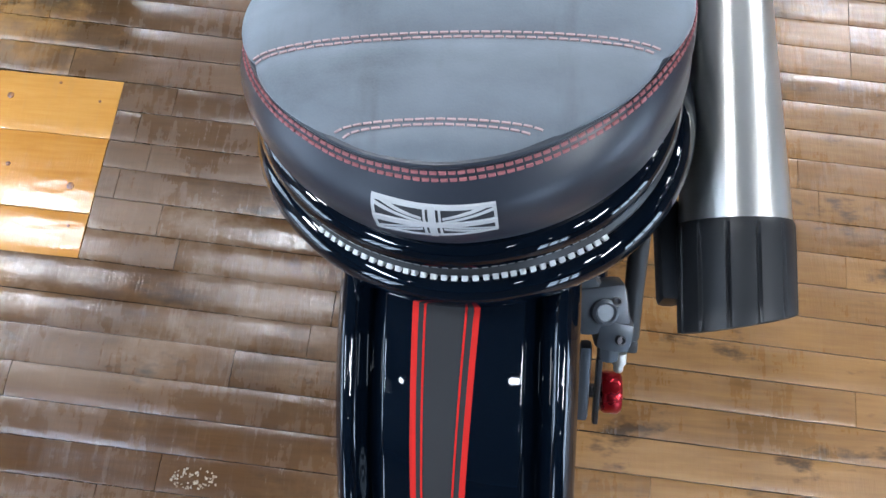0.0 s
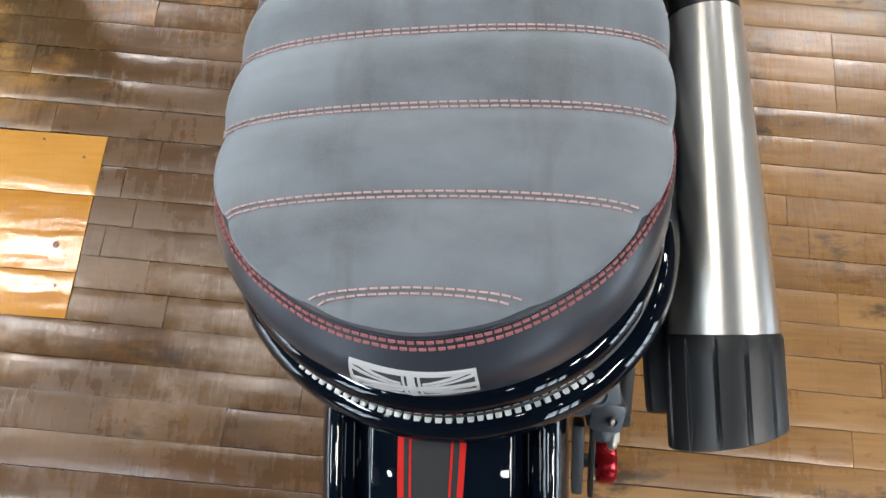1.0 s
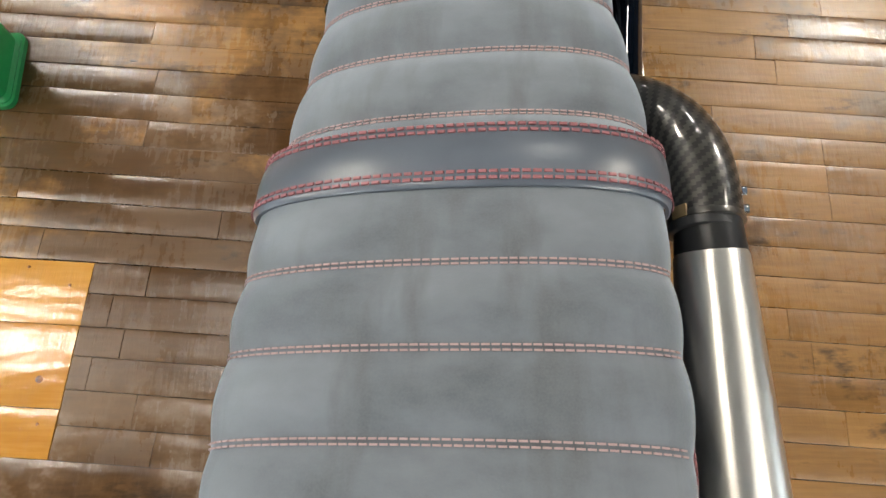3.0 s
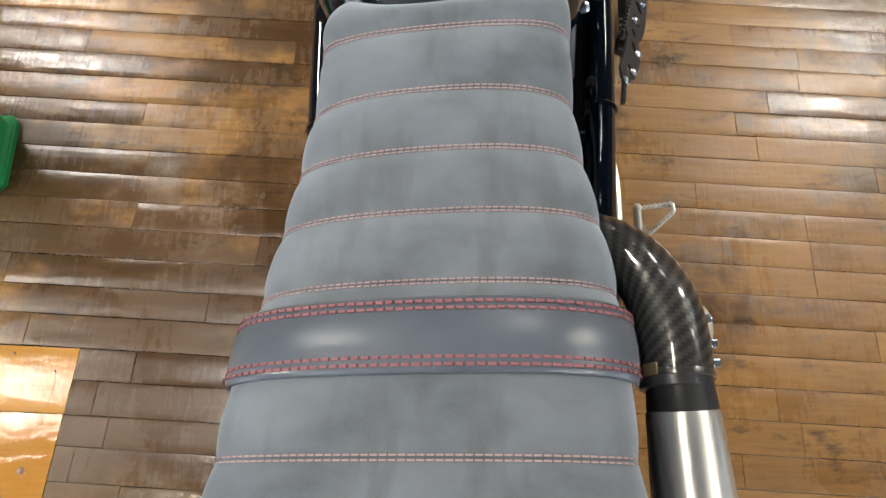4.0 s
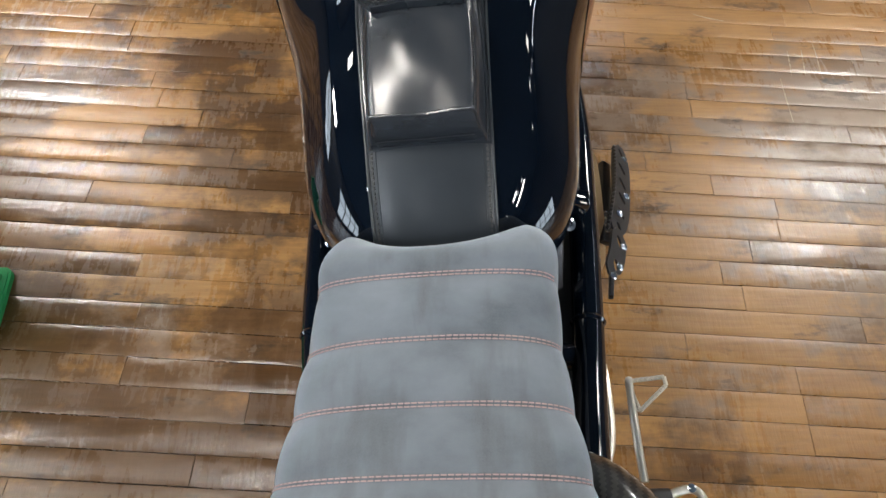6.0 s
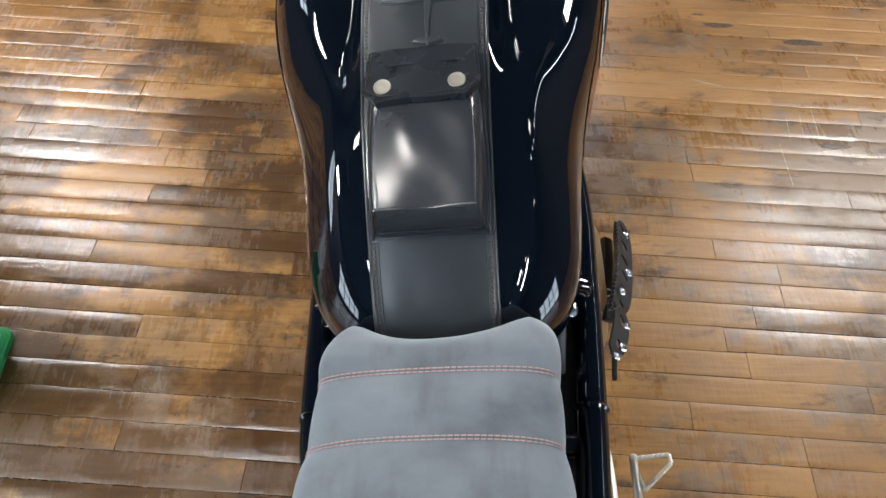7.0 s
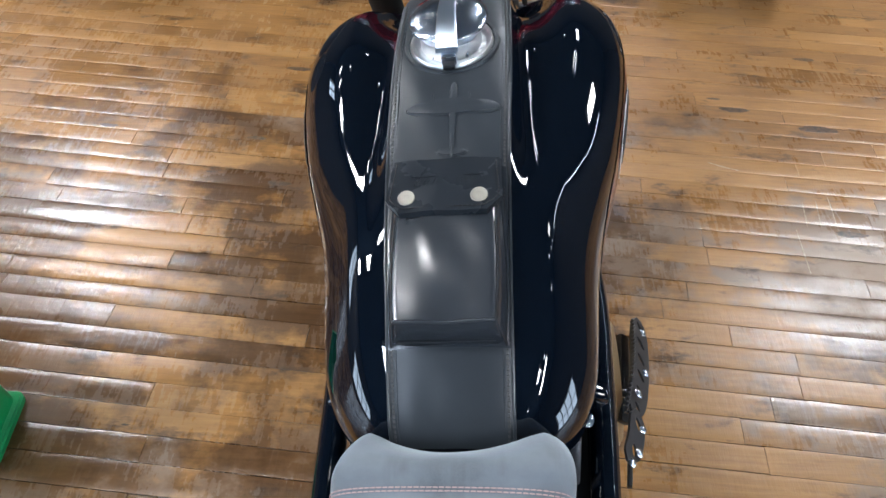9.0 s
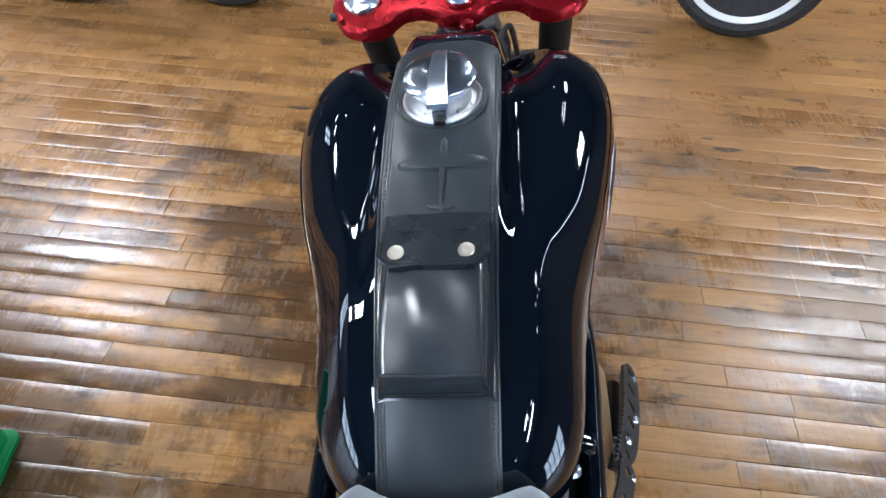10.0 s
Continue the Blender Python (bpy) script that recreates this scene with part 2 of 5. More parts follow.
bump(CALIPER_GREY, add_noise(CALIPER_GREY, 260), 0.2, 0.0006)
BRONZE = base_mat("bronze_casing", (0.33, 0.24, 0.13), 0.45, 0.7)
PALE = base_mat("zinc_plated_steel", (0.62, 0.6, 0.54), 0.35, 0.8)
SNAP = base_mat("aged_nickel_snap", (0.4, 0.38, 0.33), 0.42, 1.0)
GREEN = base_mat("green_plastic", (0.012, 0.26, 0.075), 0.35)
set_in(GREEN, "Roughness", remap(GREEN, add_noise(GREEN, 60), 0.3, 0.7, 0.28, 0.45))
WHITE = base_mat("white_rim_paint", (0.72, 0.74, 0.74), 0.3, coat=0.4)
PLASTER = base_mat("painted_plaster", (0.038, 0.039, 0.042), 0.85)
bump(PLASTER, add_noise(PLASTER, 60), 0.15, 0.002)
CEIL = base_mat("ceiling_boards", (0.065, 0.11, 0.17), 0.8)
bump(CEIL, add_noise(CEIL, 20), 0.2, 0.004)
LAMP_BODY = base_mat("lamp_housing", (0.6, 0.6, 0.6), 0.5)
FLOOR_MAT = plank_mat("old_varnished_boards", [(0.0, (0.115, 0.053, 0.017)), (0.35, (0.225, 0.111, 0.035)), (0.65, (0.335, 0.172, 0.054)), (1.0, (0.435, 0.245, 0.088))])
PATCH_MAT = plank_mat("new_pine_boards", [(0.0, (0.3, 0.11, 0.014)), (0.35, (0.41, 0.18, 0.03)), (0.65, (0.49, 0.24, 0.052)), (1.0, (0.56, 0.31, 0.09))], (0.09, 0.2), False)


# ---- mesh helpers ----
S = 0.92                     # the drawing's unit of the motorcycle, in metres


def part(name, bm, material, parent=None, label="", scale=S, smooth=True):
    if scale != 1:
        bmesh.ops.scale(bm, vec=(scale,) * 3, verts=bm.verts)
    bmesh.ops.recalc_face_normals(bm, faces=bm.faces)
    me = bpy.data.meshes.new(name)
    bm.to_mesh(me)
    bm.free()
    for p in me.polygons:
        p.use_smooth = smooth
    if smooth:
        me.set_sharp_from_angle(angle=radians(40))
    me.materials.append(material)
    ob = new(name, me)
    ob.parent = parent
    if name == "stitching":
        tagged(ob, kind="stuff")
    if label:
        ob["label"] = label
    return ob


def loft(rows, closed=False, bm=None, caps=False, uv=None):
    """A skin over rows of points; closed: each row is a ring."""
    bm = bm or bmesh.new()
    vs = [[bm.verts.new(p) for p in row] for row in rows]
    n = len(rows[0])
    lay = bm.loops.layers.uv.verify() if uv else None
    for a in range(len(rows) - 1):
        for b in range(n if closed else n - 1):
            c = (b + 1) % n
            try:
                f = bm.faces.new((vs[a][b], vs[a][c], vs[a + 1][c], vs[a + 1][b]))
            except ValueError:
                continue
            if uv:
                for lp, (i, j) in zip(f.loops, ((a, b), (a, b + 1), (a + 1, b + 1), (a + 1, b))):
                    lp[lay].uv = (i * uv[0], j * uv[1])
    if caps and closed:
        bm.faces.new(vs[0][::-1])
        bm.faces.new(vs[-1])
    return bm


def curve_pts(ctrl, n):
    """n points of a Catmull-Rom curve through ctrl (tuples of any length)."""
    c = [np.array(p, float) for p in ctrl]
    c = [2 * c[0] - c[1], *c, 2 * c[-1] - c[-2]]
    out = []
    for k in range(n):
        s = k / (n - 1) * (len(c) - 3)
        i = min(int(s), len(c) - 4)
        f = s - i
        p0, p1, p2, p3 = c[i:i + 4]
        out.append(0.5 * (2 * p1 + (p2 - p0) * f + (2 * p0 - 5 * p1 + 4 * p2 - p3) * f * f + (3 * p1 - p0 - 3 * p2 + p3) * f ** 3))
    return out


def tube(ctrl, radius, n=40, seg=16, bm=None, caps=True, flat=1.0, uv=None):
    """A swept tube; radius: a number or one for each control point."""
    rad = [radius] * len(ctrl) if isinstance(radius, (int, float)) else radius
    pts = curve_pts([(*p, r) for p, r in zip(ctrl, rad)], n)
    rows, up = [], None
    for k, p in enumerate(pts):
        a, b = pts[max(k - 1, 0)], pts[min(k + 1, n - 1)]
        d = Vector(b[:3] - a[:3]).normalized()
        up = (up or (Vector((0, 0, 1)) if abs(d.z) < 0.9 else Vector((1, 0, 0))))
        side = d.cross(up).normalized()
        up = side.cross(d).normalized()
        rows.append([Vector(p[:3]) + float(p[3]) * (math.cos(t) * side + flat * math.sin(t) * up) for t in (2 * math.pi * q / seg for q in range(seg))])
    return loft(rows, True, bm, caps, uv)


def box(bm, centre, size, turn=None, bevel=0.0):
    m = Matrix.LocRotScale(Vector(centre), Euler([radians(a) for a in turn]) if turn else None, Vector(size))
    made = bmesh.ops.create_cube(bm, size=1, matrix=m)["verts"]
    if bevel:
        edges = list({e for v in made for e in v.link_edges})
        bmesh.ops.bevel(bm, geom=edges, offset=bevel, segments=2, affect="EDGES", profile=0.6)
    return bm


def cyl(bm, a, b, r1, r2=None, seg=24, caps=True):
    a, b = Vector(a), Vector(b)
    d = (b - a)
    m = Matrix.Translation((a + b) / 2) @ d.to_track_quat("Z", "Y").to_matrix().to_4x4()
    bmesh.ops.create_cone(bm, cap_ends=caps, segments=seg, radius1=r1, radius2=r1 if r2 is None else r2, depth=d.length, matrix=m)
    return bm


def turned(bm, profile, place, axis=(0, 0, 1), seg=40):
    """A turned shape from (radius, height) pairs about an axis through place."""
    q = Vector(axis).to_track_quat("Z", "Y").to_matrix()
    rows = []
    for r, h in profile:
        rows.append([Vector(place) + q @ Vector((r * math.cos(t), r * math.sin(t), h)) for t in (2 * math.pi * k / seg for k in range(seg))])
    return loft(rows, True, bm, True)


def smoothstep(a, b, x):
    t = min(max((x - a) / (b - a), 0), 1)
    return t * t * (3 - 2 * t)


def table(xs, ys):
    """A smooth function through a short table."""
    pts = curve_pts(list(zip(xs, ys)), 40 * len(xs))
    px, py = [p[0] for p in pts], [p[1] for p in pts]
    return lambda x: float(np.interp(x, px, py))


# ---- room ----
def setting(name, bm, material, label, category, smooth=False):
    return tagged(part(name, bm, material, None, "", 1, smooth), label, category, kind="structure")


X0, X1, Y0, Y1 = -5.0, 5.0, -4.0, 7.0
WZ0, WZ1 = 0.75, 2.5          # the shop windows in the south wall
SOUTH = ((-4.5, -2.9), (1.9, 3.3))
bm, x = bmesh.new(), X0 - 0.2
for k, (wa, wb) in enumerate(SOUTH + ((X1 + 0.2, None),)):
    box(bm, ((x + wa) / 2, Y0 - 0.1, ROOM_H / 2), (wa - x, 0.2, ROOM_H))
    if wb is None:
        break
    box(bm, ((wa + wb) / 2, Y0 - 0.1, WZ0 / 2), (wb - wa, 0.2, WZ0))
    box(bm, ((wa + wb) / 2, Y0 - 0.1, (WZ1 + ROOM_H) / 2), (wb - wa, 0.2, ROOM_H - WZ1))
    x = wb
    window = tagged(new("window_%d" % (k + 1)), "shop window with pale glazing bars", "window", kind="structure")
    for q in range(4):
        part("glazing_bar", box(bmesh.new(), (wa + (wb - wa) * q / 3, Y0 - 0.1, (WZ0 + WZ1) / 2), (0.09, 0.06, WZ1 - WZ0)), LAMP_BODY, window, "", 1, False)
    for z in (WZ0, 1.95, WZ1):
        part("window_rail", box(bmesh.new(), ((wa + wb) / 2, Y0 - 0.1, z), (wb - wa, 0.056, 0.08)), LAMP_BODY, window, "", 1, False)
DAYLIGHT = bpy.data.materials.new("bright_overcast_sky")
DAYLIGHT.use_nodes = True
DAYLIGHT.node_tree.nodes["Principled BSDF"].inputs["Emission Color"].default_value = (0.72, 0.86, 1.0, 1)
DAYLIGHT.node_tree.nodes["Principled BSDF"].inputs["Emission Strength"].default_value = 8.0
setting("backdrop", box(bmesh.new(), (0, Y0 - 1.2, 1.7), (11, 0.02, 5)), DAYLIGHT, "bright overcast sky outside the window", "sky")
setting("wall_south", bm, PLASTER, "plain painted plaster wall closing the showroom", "wall")
setting("wall_north", box(bmesh.new(), (0, Y1 + 0.1, ROOM_H / 2), (10.4, 0.2, ROOM_H)), PLASTER, "plain painted plaster wall closing the showroom", "wall")


def pierced_wall(name, x, openings):
    """A side wall with windows: openings as (y0, y1, z0, z1, columns, rows)."""
    bm, y = bmesh.new(), Y0
    for k, (y0, y1, z0, z1, cols, rows_) in enumerate(openings):
        box(bm, (x, (y + y0) / 2, ROOM_H / 2), (0.2, y0 - y, ROOM_H))
        box(bm, (x, (y0 + y1) / 2, z0 / 2), (0.2, y1 - y0, z0))
        box(bm, (x, (y0 + y1) / 2, (z1 + ROOM_H) / 2), (0.2, y1 - y0, ROOM_H - z1))
        y = y1
        win = tagged(new("window"), "tall showroom window with pale glazing bars", "window", kind="structure")
        for q in range(cols + 1):
            part("glazing_bar", box(bmesh.new(), (x, y0 + (y1 - y0) * q / cols, (z0 + z1) / 2), (0.06, 0.07, z1 - z0)), LAMP_BODY, win, "", 1, False)
        for q in range(rows_ + 1):
            part("window_rail", box(bmesh.new(), (x, (y0 + y1) / 2, z0 + (z1 - z0) * q / rows_), (0.056, y1 - y0, 0.09)), LAMP_BODY, win, "", 1, False)
    box(bm, (x, (y + Y1) / 2, ROOM_H / 2), (0.2, Y1 - y, ROOM_H))
    setting(name, bm, PLASTER, "plain painted plaster wall closing the showroom", "wall")
    setting("backdrop", box(bmesh.new(), (x * 1.25, 1.5, 1.7), (0.02, 12, 5)), DAYLIGHT, "bright overcast sky outside the window", "sky")


pierced_wall("wall_west", X0 - 0.1, ((-2.6, -0.4, 0.12, 1.4, 4, 2), (0.9, 1.7, 0.4, 3.05, 2, 5), (5.1, 6.0, 2.1, 3.1, 2, 2)))
pierced_wall("wall_east", X1 + 0.1, ((-2.6, -0.4, 0.12, 1.6, 4, 2),))
setting("ceiling", box(bmesh.new(), (0, 1.5, ROOM_H + 0.1), (10.4, 11.4, 0.2)), CEIL, "dark blue-grey painted showroom ceiling", "ceiling")

floor = setting("floor", box(bmesh.new(), (0, 1.5, -0.06), (10.4, 11.4, 0.08)), base_mat("sub_floor", (0.01, 0.007, 0.005), 0.9), "old dark varnished strip wood floor, worn and patched", "floor")

for lx, ly, sx, sy, power, colour in LAMP_ROWS:
    bm = bmesh.new()
    box(bm, (lx, ly, ROOM_H - 0.13), (sx + 0.06, sy + 0.06, 0.08), bevel=0.01)
    fit_ = tagged(part("ceiling_light", bm, LAMP_BODY, None, "", 1), "white light fitting hung under the ceiling", "light", "ceiling lights")
    for dy in (-0.25, 0.25):
        part("bracket", cyl(bmesh.new(), (lx, ly + dy, ROOM_H - 0.1), (lx, ly + dy, ROOM_H), 0.01), LAMP_BODY, fit_, "", 1)

BULB = bpy.data.materials.new("bright_lens")
BULB.use_nodes = True
BULB.node_tree.nodes["Principled BSDF"].inputs["Emission Color"].default_value = (0.95, 0.97, 1.0, 1)
BULB.node_tree.nodes["Principled BSDF"].inputs["Emission Strength"].default_value = 40
for sx, sy in ((-1.4, 4.4), (-0.5, 5.6), (-1.9, -1.7), (1.3, -2.2), (0.2, -1.35), (1.9, -1.2), (2.1, -0.9), (3.0, 0.9), (3.6, 1.3), (4.1, 1.7), (3.5, 0.4), (4.4, 2.4)):
    spot = tagged(part("ceiling_spot", turned(bmesh.new(), [(0.03, 0.0), (0.06, -0.02), (0.065, -0.16), (0.058, -0.16), (0.055, -0.12)], (sx, sy, ROOM_H), (0, 0, 1), 24), LAMP_BODY, None, "", 1), "small white spot light on the ceiling", "light", "ceiling spots")
    part("lens", turned(bmesh.new(), [(0.002, -0.15), (0.045, -0.15), (0.05, -0.145), (0.05, -0.135)], (sx, sy, ROOM_H), (0, 0, 1), 24), BULB, spot, "", 1)

# ---- the motorcycle, leaning on its side stand ----
bike = tagged(new("motorcycle"), "black custom motorcycle with grey suede seat leaning on its side stand", "motorcycle")
bike.matrix_world = Matrix.Translation((0.1178, 0, 0)) @ pose(0, 0, 0, 0, -9, 0)

# -- seat: half width, edge height and crown height along the bike
seat_w = table((0.092, 0.095, 0.102, 0.112, 0.128, 0.149, 0.175, 0.21, 0.26, 0.30, 0.35, 0.42, 0.48, 0.53, 0.60, 0.65, 0.70),
               (0.0, 0.022, 0.045, 0.064, 0.086, 0.104, 0.118, 0.126, 0.1285, 0.128, 0.128, 0.13, 0.123, 0.115, 0.108, 0.107, 0.107))
seat_edge = table((0.092, 0.12, 0.16, 0.21, 0.26, 0.32, 0.38, 0.45, 0.70), (0.832, 0.83, 0.82, 0.795, 0.775, 0.76, 0.735, 0.71, 0.70))
seat_top = table((0.092, 0.11, 0.16, 0.21, 0.26, 0.31, 0.36, 0.42, 0.475, 0.53, 0.58, 0.63, 0.70),
                 (0.833, 0.836, 0.833, 0.829, 0.826, 0.819, 0.803, 0.779, 0.767, 0.763, 0.763, 0.770, 0.777))
SEAMS = (0.113, 0.162, 0.212, 0.258, 0.305, 0.418, 0.475, 0.528, 0.581, 0.634)
SEAT_Y0, SEAT_Y1 = 0.0925, 0.688


def seam_bow(y):
    """How far the seams bend back towards the sides."""
    return 0.012 * (1 - smoothstep(0.15, 0.26, y))


def seat_point(u, y, lift=0.0):
    """The seat's skin: u from -1 to 1 across, y along."""
    ys = y + seam_bow(y) * u * u
    gap = min(abs(ys - s) for s in SEAMS)
    puff = 0.006 * (1 - math.exp(-(gap / 0.011) ** 1.3)) * smoothstep(0.0925, 0.109, y)
    w, ze, zt = seat_w(y), seat_edge(y), seat_top(y)
    a = u * math.pi / 2
    k = smoothstep(0.10, 0.24, y)
    rise = abs(math.cos(a)) ** (1.0 - 0.3 * k) if abs(u) < 1 else 0.0
    f = smoothstep(0.58, SEAT_Y1, y)
    rise = rise * (1 - f) + f * math.sqrt(max(0.0, 1 - abs(u) ** 5))
    across = math.copysign(abs(math.sin(a)) ** (1.15 - 0.3 * k), a)
    x = (w + puff * 0.45 + lift) * across - 0.005
    z = ze + (zt - ze) * rise + (puff + lift) * (0.25 + 0.75 * rise)
    # front edge: hollow in the middle, rounded over
    yy = y + smoothstep(0.645, SEAT_Y1, y) * (0.034 * min(abs(across), 0.78) ** 2 - 0.005 - 0.03 * (1 - math.sqrt(max(0.0, 1 - (max(abs(across) - 0.62, 0) / 0.385) ** 2))))
    x += (0.0105 if across < 0 else 0.003) * abs(across) * smoothstep(0.56, 0.655, y) + (0.011 * smoothstep(0.635, 0.68, y) * abs(across) ** 3 if across < 0 else 0)
    z += 0.012 * f * u * u - 0.06 * max(0.0, (y - 0.645) / (SEAT_Y1 - 0.645)) ** 2.1
    return Vector((x, yy, z))


rows = [[seat_point(-1 + 2 * j / 56, SEAT_Y0 + (SEAT_Y1 - SEAT_Y0) * i / 300) for j in range(57)] for i in range(301)]
for i, row in enumerate(rows):                # the cushion's sides turn under
    f = 0.15 + 0.85 * smoothstep(0.19, 0.3, SEAT_Y0 + (SEAT_Y1 - SEAT_Y0) * i / 300)
    for end, sx in ((0, 1), (-1, -1)):
        e = row[end].copy()
        under = [e + Vector((sx * 0.012 * f, 0, -0.034 * f)), e + Vector((sx * 0.0025 * f, 0, -0.016 * f))]
        rows[i] = under + rows[i] if end == 0 else rows[i] + under[::-1]
front = [p + Vector((0, -0.004, -0.05)) for p in rows[-1]]
seat = part("seat", loft(rows + [front]), SUEDE, bike, "grey suede seat with cross ribs, leather skirt and strap")



def stitch(bm, a, b, up, wide=0.0011, high=0.0008):
    d = (b - a)
    side = d.cross(up).normalized() * wide / 2
    up = up.normalized() * high
    lo = [a - side, b - side, b + side, a + side]
    vs = [bm.verts.new(p) for p in lo] + [bm.verts.new(p * 0.85 + (a + b) / 2 * 0.15 + up) for p in lo]
    for f in ((4, 5, 6, 7), (0, 1, 5, 4), (1, 2, 6, 5), (2, 3, 7, 6), (3, 0, 4, 7)):
        bm.faces.new([vs[k] for k in f])


def stitch_line(bm, pts, ups, step=0.0052, fill=0.84, **kw):
    """Stitches at even steps along a line of points."""
    lens = [0.0]
    for a, b in zip(pts, pts[1:]):
        lens.append(lens[-1] + (b - a).length)
    arr, ua = np.array([tuple(p) for p in pts]), np.array([tuple(p) for p in ups])
    at = lambda s, src: Vector([float(np.interp(s, lens, src[:, k])) for k in range(3)])
    s = 0.0
    while s + step < lens[-1]:
        stitch(bm, at(s, arr), at(s + step * fill, arr), at(s, ua), **kw)
        s += step


for n_seam, ys in enumerate(SEAMS):
    bm = bmesh.new()
    lim = 0.72 if n_seam == 0 else 0.87
    for off in (-0.0014, 0.0014):
        us = [-lim + 2 * lim * k / 60 for k in range(61)]
        pts = [seat_point(u, ys + off - seam_bow(ys) * u * u, 0.0006) for u in us]
        stitch_line(bm, pts, [Vector((0.5 * u, 0, 1)) for u in us])
    part("stitching", bm, THREAD, seat, "faded red double row of stitching")

# -- skirt below the piping, round the tail
RIM = [(sx * seat_w(y) - 0.005, y) for sx, ys in ((-1, np.linspace(0.40, 0.093, 70)), (1, np.linspace(0.093, 0.40, 70))) for y in ys]
RIM = [p for k, p in enumerate(RIM) if k == 0 or math.dist(p, RIM[k - 1]) > 1e-4]


def rim_frame(k):
    a, b = RIM[max(k - 1, 0)], RIM[min(k + 1, len(RIM) - 1)]
    d = Vector((b[0] - a[0], b[1] - a[1], 0)).normalized()
    return Vector((d.y, -d.x, 0))


# even steps along the rim, with smoothed outward directions
lens = np.cumsum([0] + [math.dist(a, b) for a, b in zip(RIM, RIM[1:])])
RIM = [(float(np.interp(s, lens, [p[0] for p in RIM])), float(np.interp(s, lens, [p[1] for p in RIM]))) for s in np.linspace(0, lens[-1], 181)]
for _ in range(4):
    RIM = [RIM[0]] + [tuple((np.array(a) + 2 * np.array(b) + np.array(c)) / 4) for a, b, c in zip(RIM, RIM[1:], RIM[2:])] + [RIM[-1]]
RIM_OUT = [rim_frame(k) for k in range(len(RIM))]
RIM_LEN = float(lens[-1])


def rim_point(s, out, down):
    """A point beside the piping line: s from 0 to 1 round the tail, out and down from it."""
    back = math.exp(-((s - 0.5) / 0.17) ** 2)          # the tail bulges out behind
    pull = smoothstep(0.58, 0.76, s)                   # drawn in on the silencer's side
    out -= (0.010 * smoothstep(0.0, 0.03, down) + 0.010 * smoothstep(0.055, 0.075, down)) * pull + 0.003 * smoothstep(0.58, 0.76, 1 - s) * smoothstep(0.0, 0.07, down)
    out += 0.0075 * back * smoothstep(0, 0.02, down)
    down -= 0.010 * back * smoothstep(0, 0.05, down)
    f = s * (len(RIM) - 1)
    k = min(int(f), len(RIM) - 2)
    f -= k
    p = Vector((*RIM[k], 0)).lerp(Vector((*RIM[k + 1], 0)), f)
    o = RIM_OUT[k].lerp(RIM_OUT[k + 1], f)
    tuck = smoothstep(0.2, 0.3, p.y)                   # further forward the rim runs under the cushion
    return Vector((p.x, p.y, seat_edge(p.y))) + o * (out - 0.013 * tuck - 0.002 * pull) - Vector((0, 0, down + 0.03 * tuck))


skirt_out = table((0.0, 0.006, 0.015, 0.03, 0.045, 0.058, 0.07), (0.0, 0.006, 0.011, 0.016, 0.018, 0.018, 0.012))
rows = [[rim_point(s, skirt_out(d), d) for d in np.linspace(0, 0.07, 18)] for s in np.linspace(0, 1, 181)]
part("skirt", loft(rows), SKIRT, seat, "smooth dark grey leather skirt")
part("piping", tube([rim_point(s, 0.0, 0.0005) for s in np.linspace(0.02, 0.98, 60)], 0.0022, 240, 8), SKIRT, seat, "thin black leather piping")
bm = bmesh.new()
for down in (0.0024, 0.0045):
    ss = np.linspace(0.06, 0.94, 240)
    stitch_line(bm, [rim_point(s, skirt_out(down) + 0.0004, down) for s in ss], [rim_point(s, 1, -0.7) - rim_point(s, 0, 0) for s in ss], 0.0046, 0.8, wide=0.0018)
part("stitching", bm, THREAD_RED, seat, "red double row of stitching along the rim")

# -- flag badge on the back of the skirt, built of raised bands
def flag_point(a, b, lift):
    """a from -1 to 1 across, b from 0 (top) to 1 (bottom)."""
    d = 0.0135 + 0.001 * a + (0.027 - 0.004 * a) * b          # sewn on level, across the curve of the rim
    s = 0.5 - 0.004 + a * (0.0278 - 0.001 * b) / RIM_LEN
    return rim_point(s, skirt_out(d) + lift, d)


def flag_band(bm, a0, b0, a1, b1, w0, w1, lift, n=12):
    """A band from (a0, b0) to (a1, b1); half widths across b for level bands, across a otherwise."""
    rows = []
    for k in range(n + 1):
        f = k / n
        a, b = a0 + (a1 - a0) * f, b0 + (b1 - b0) * f
        row = []
        for q, lf in ((-1, -0.0004), (-1, lift), (0, lift), (1, lift), (1, -0.0004)):
            row.append(flag_point(max(-1, min(1, a + w0 * q)), max(0, min(1, b + w1 * q)), lf))
        rows.append(row)
    loft(rows, False, bm)


badge = part("flag_patch", loft([[flag_point(a, b, 0.0005) for b in np.linspace(0, 1, 10)] for a in np.linspace(-1, 1, 40)]),
             leather("patch_ground", (0.022, 0.024, 0.029), 0.7, 1200), seat, "grey and white embroidered union flag patch")
bm = bmesh.new()
for args in ((-1, 0.03, 1, 0.03, 0, 0.035), (-1, 0.97, 1, 0.97, 0, 0.035), (-0.975, 0, -0.975, 1, 0.025, 0), (0.975, 0, 0.975, 1, 0.025, 0)):
    flag_band(bm, *args, 0.0011)
part("border", bm, WHITE_THREAD, badge)
for args in ((-1, 0.5, 1, 0.5, 0, 0.075), (0, 0, 0, 1, 0.055, 0)):
    part("cross", (lambda b: (flag_band(b, *args, 0.0014), b)[1])(bmesh.new()), WHITE_THREAD, badge)
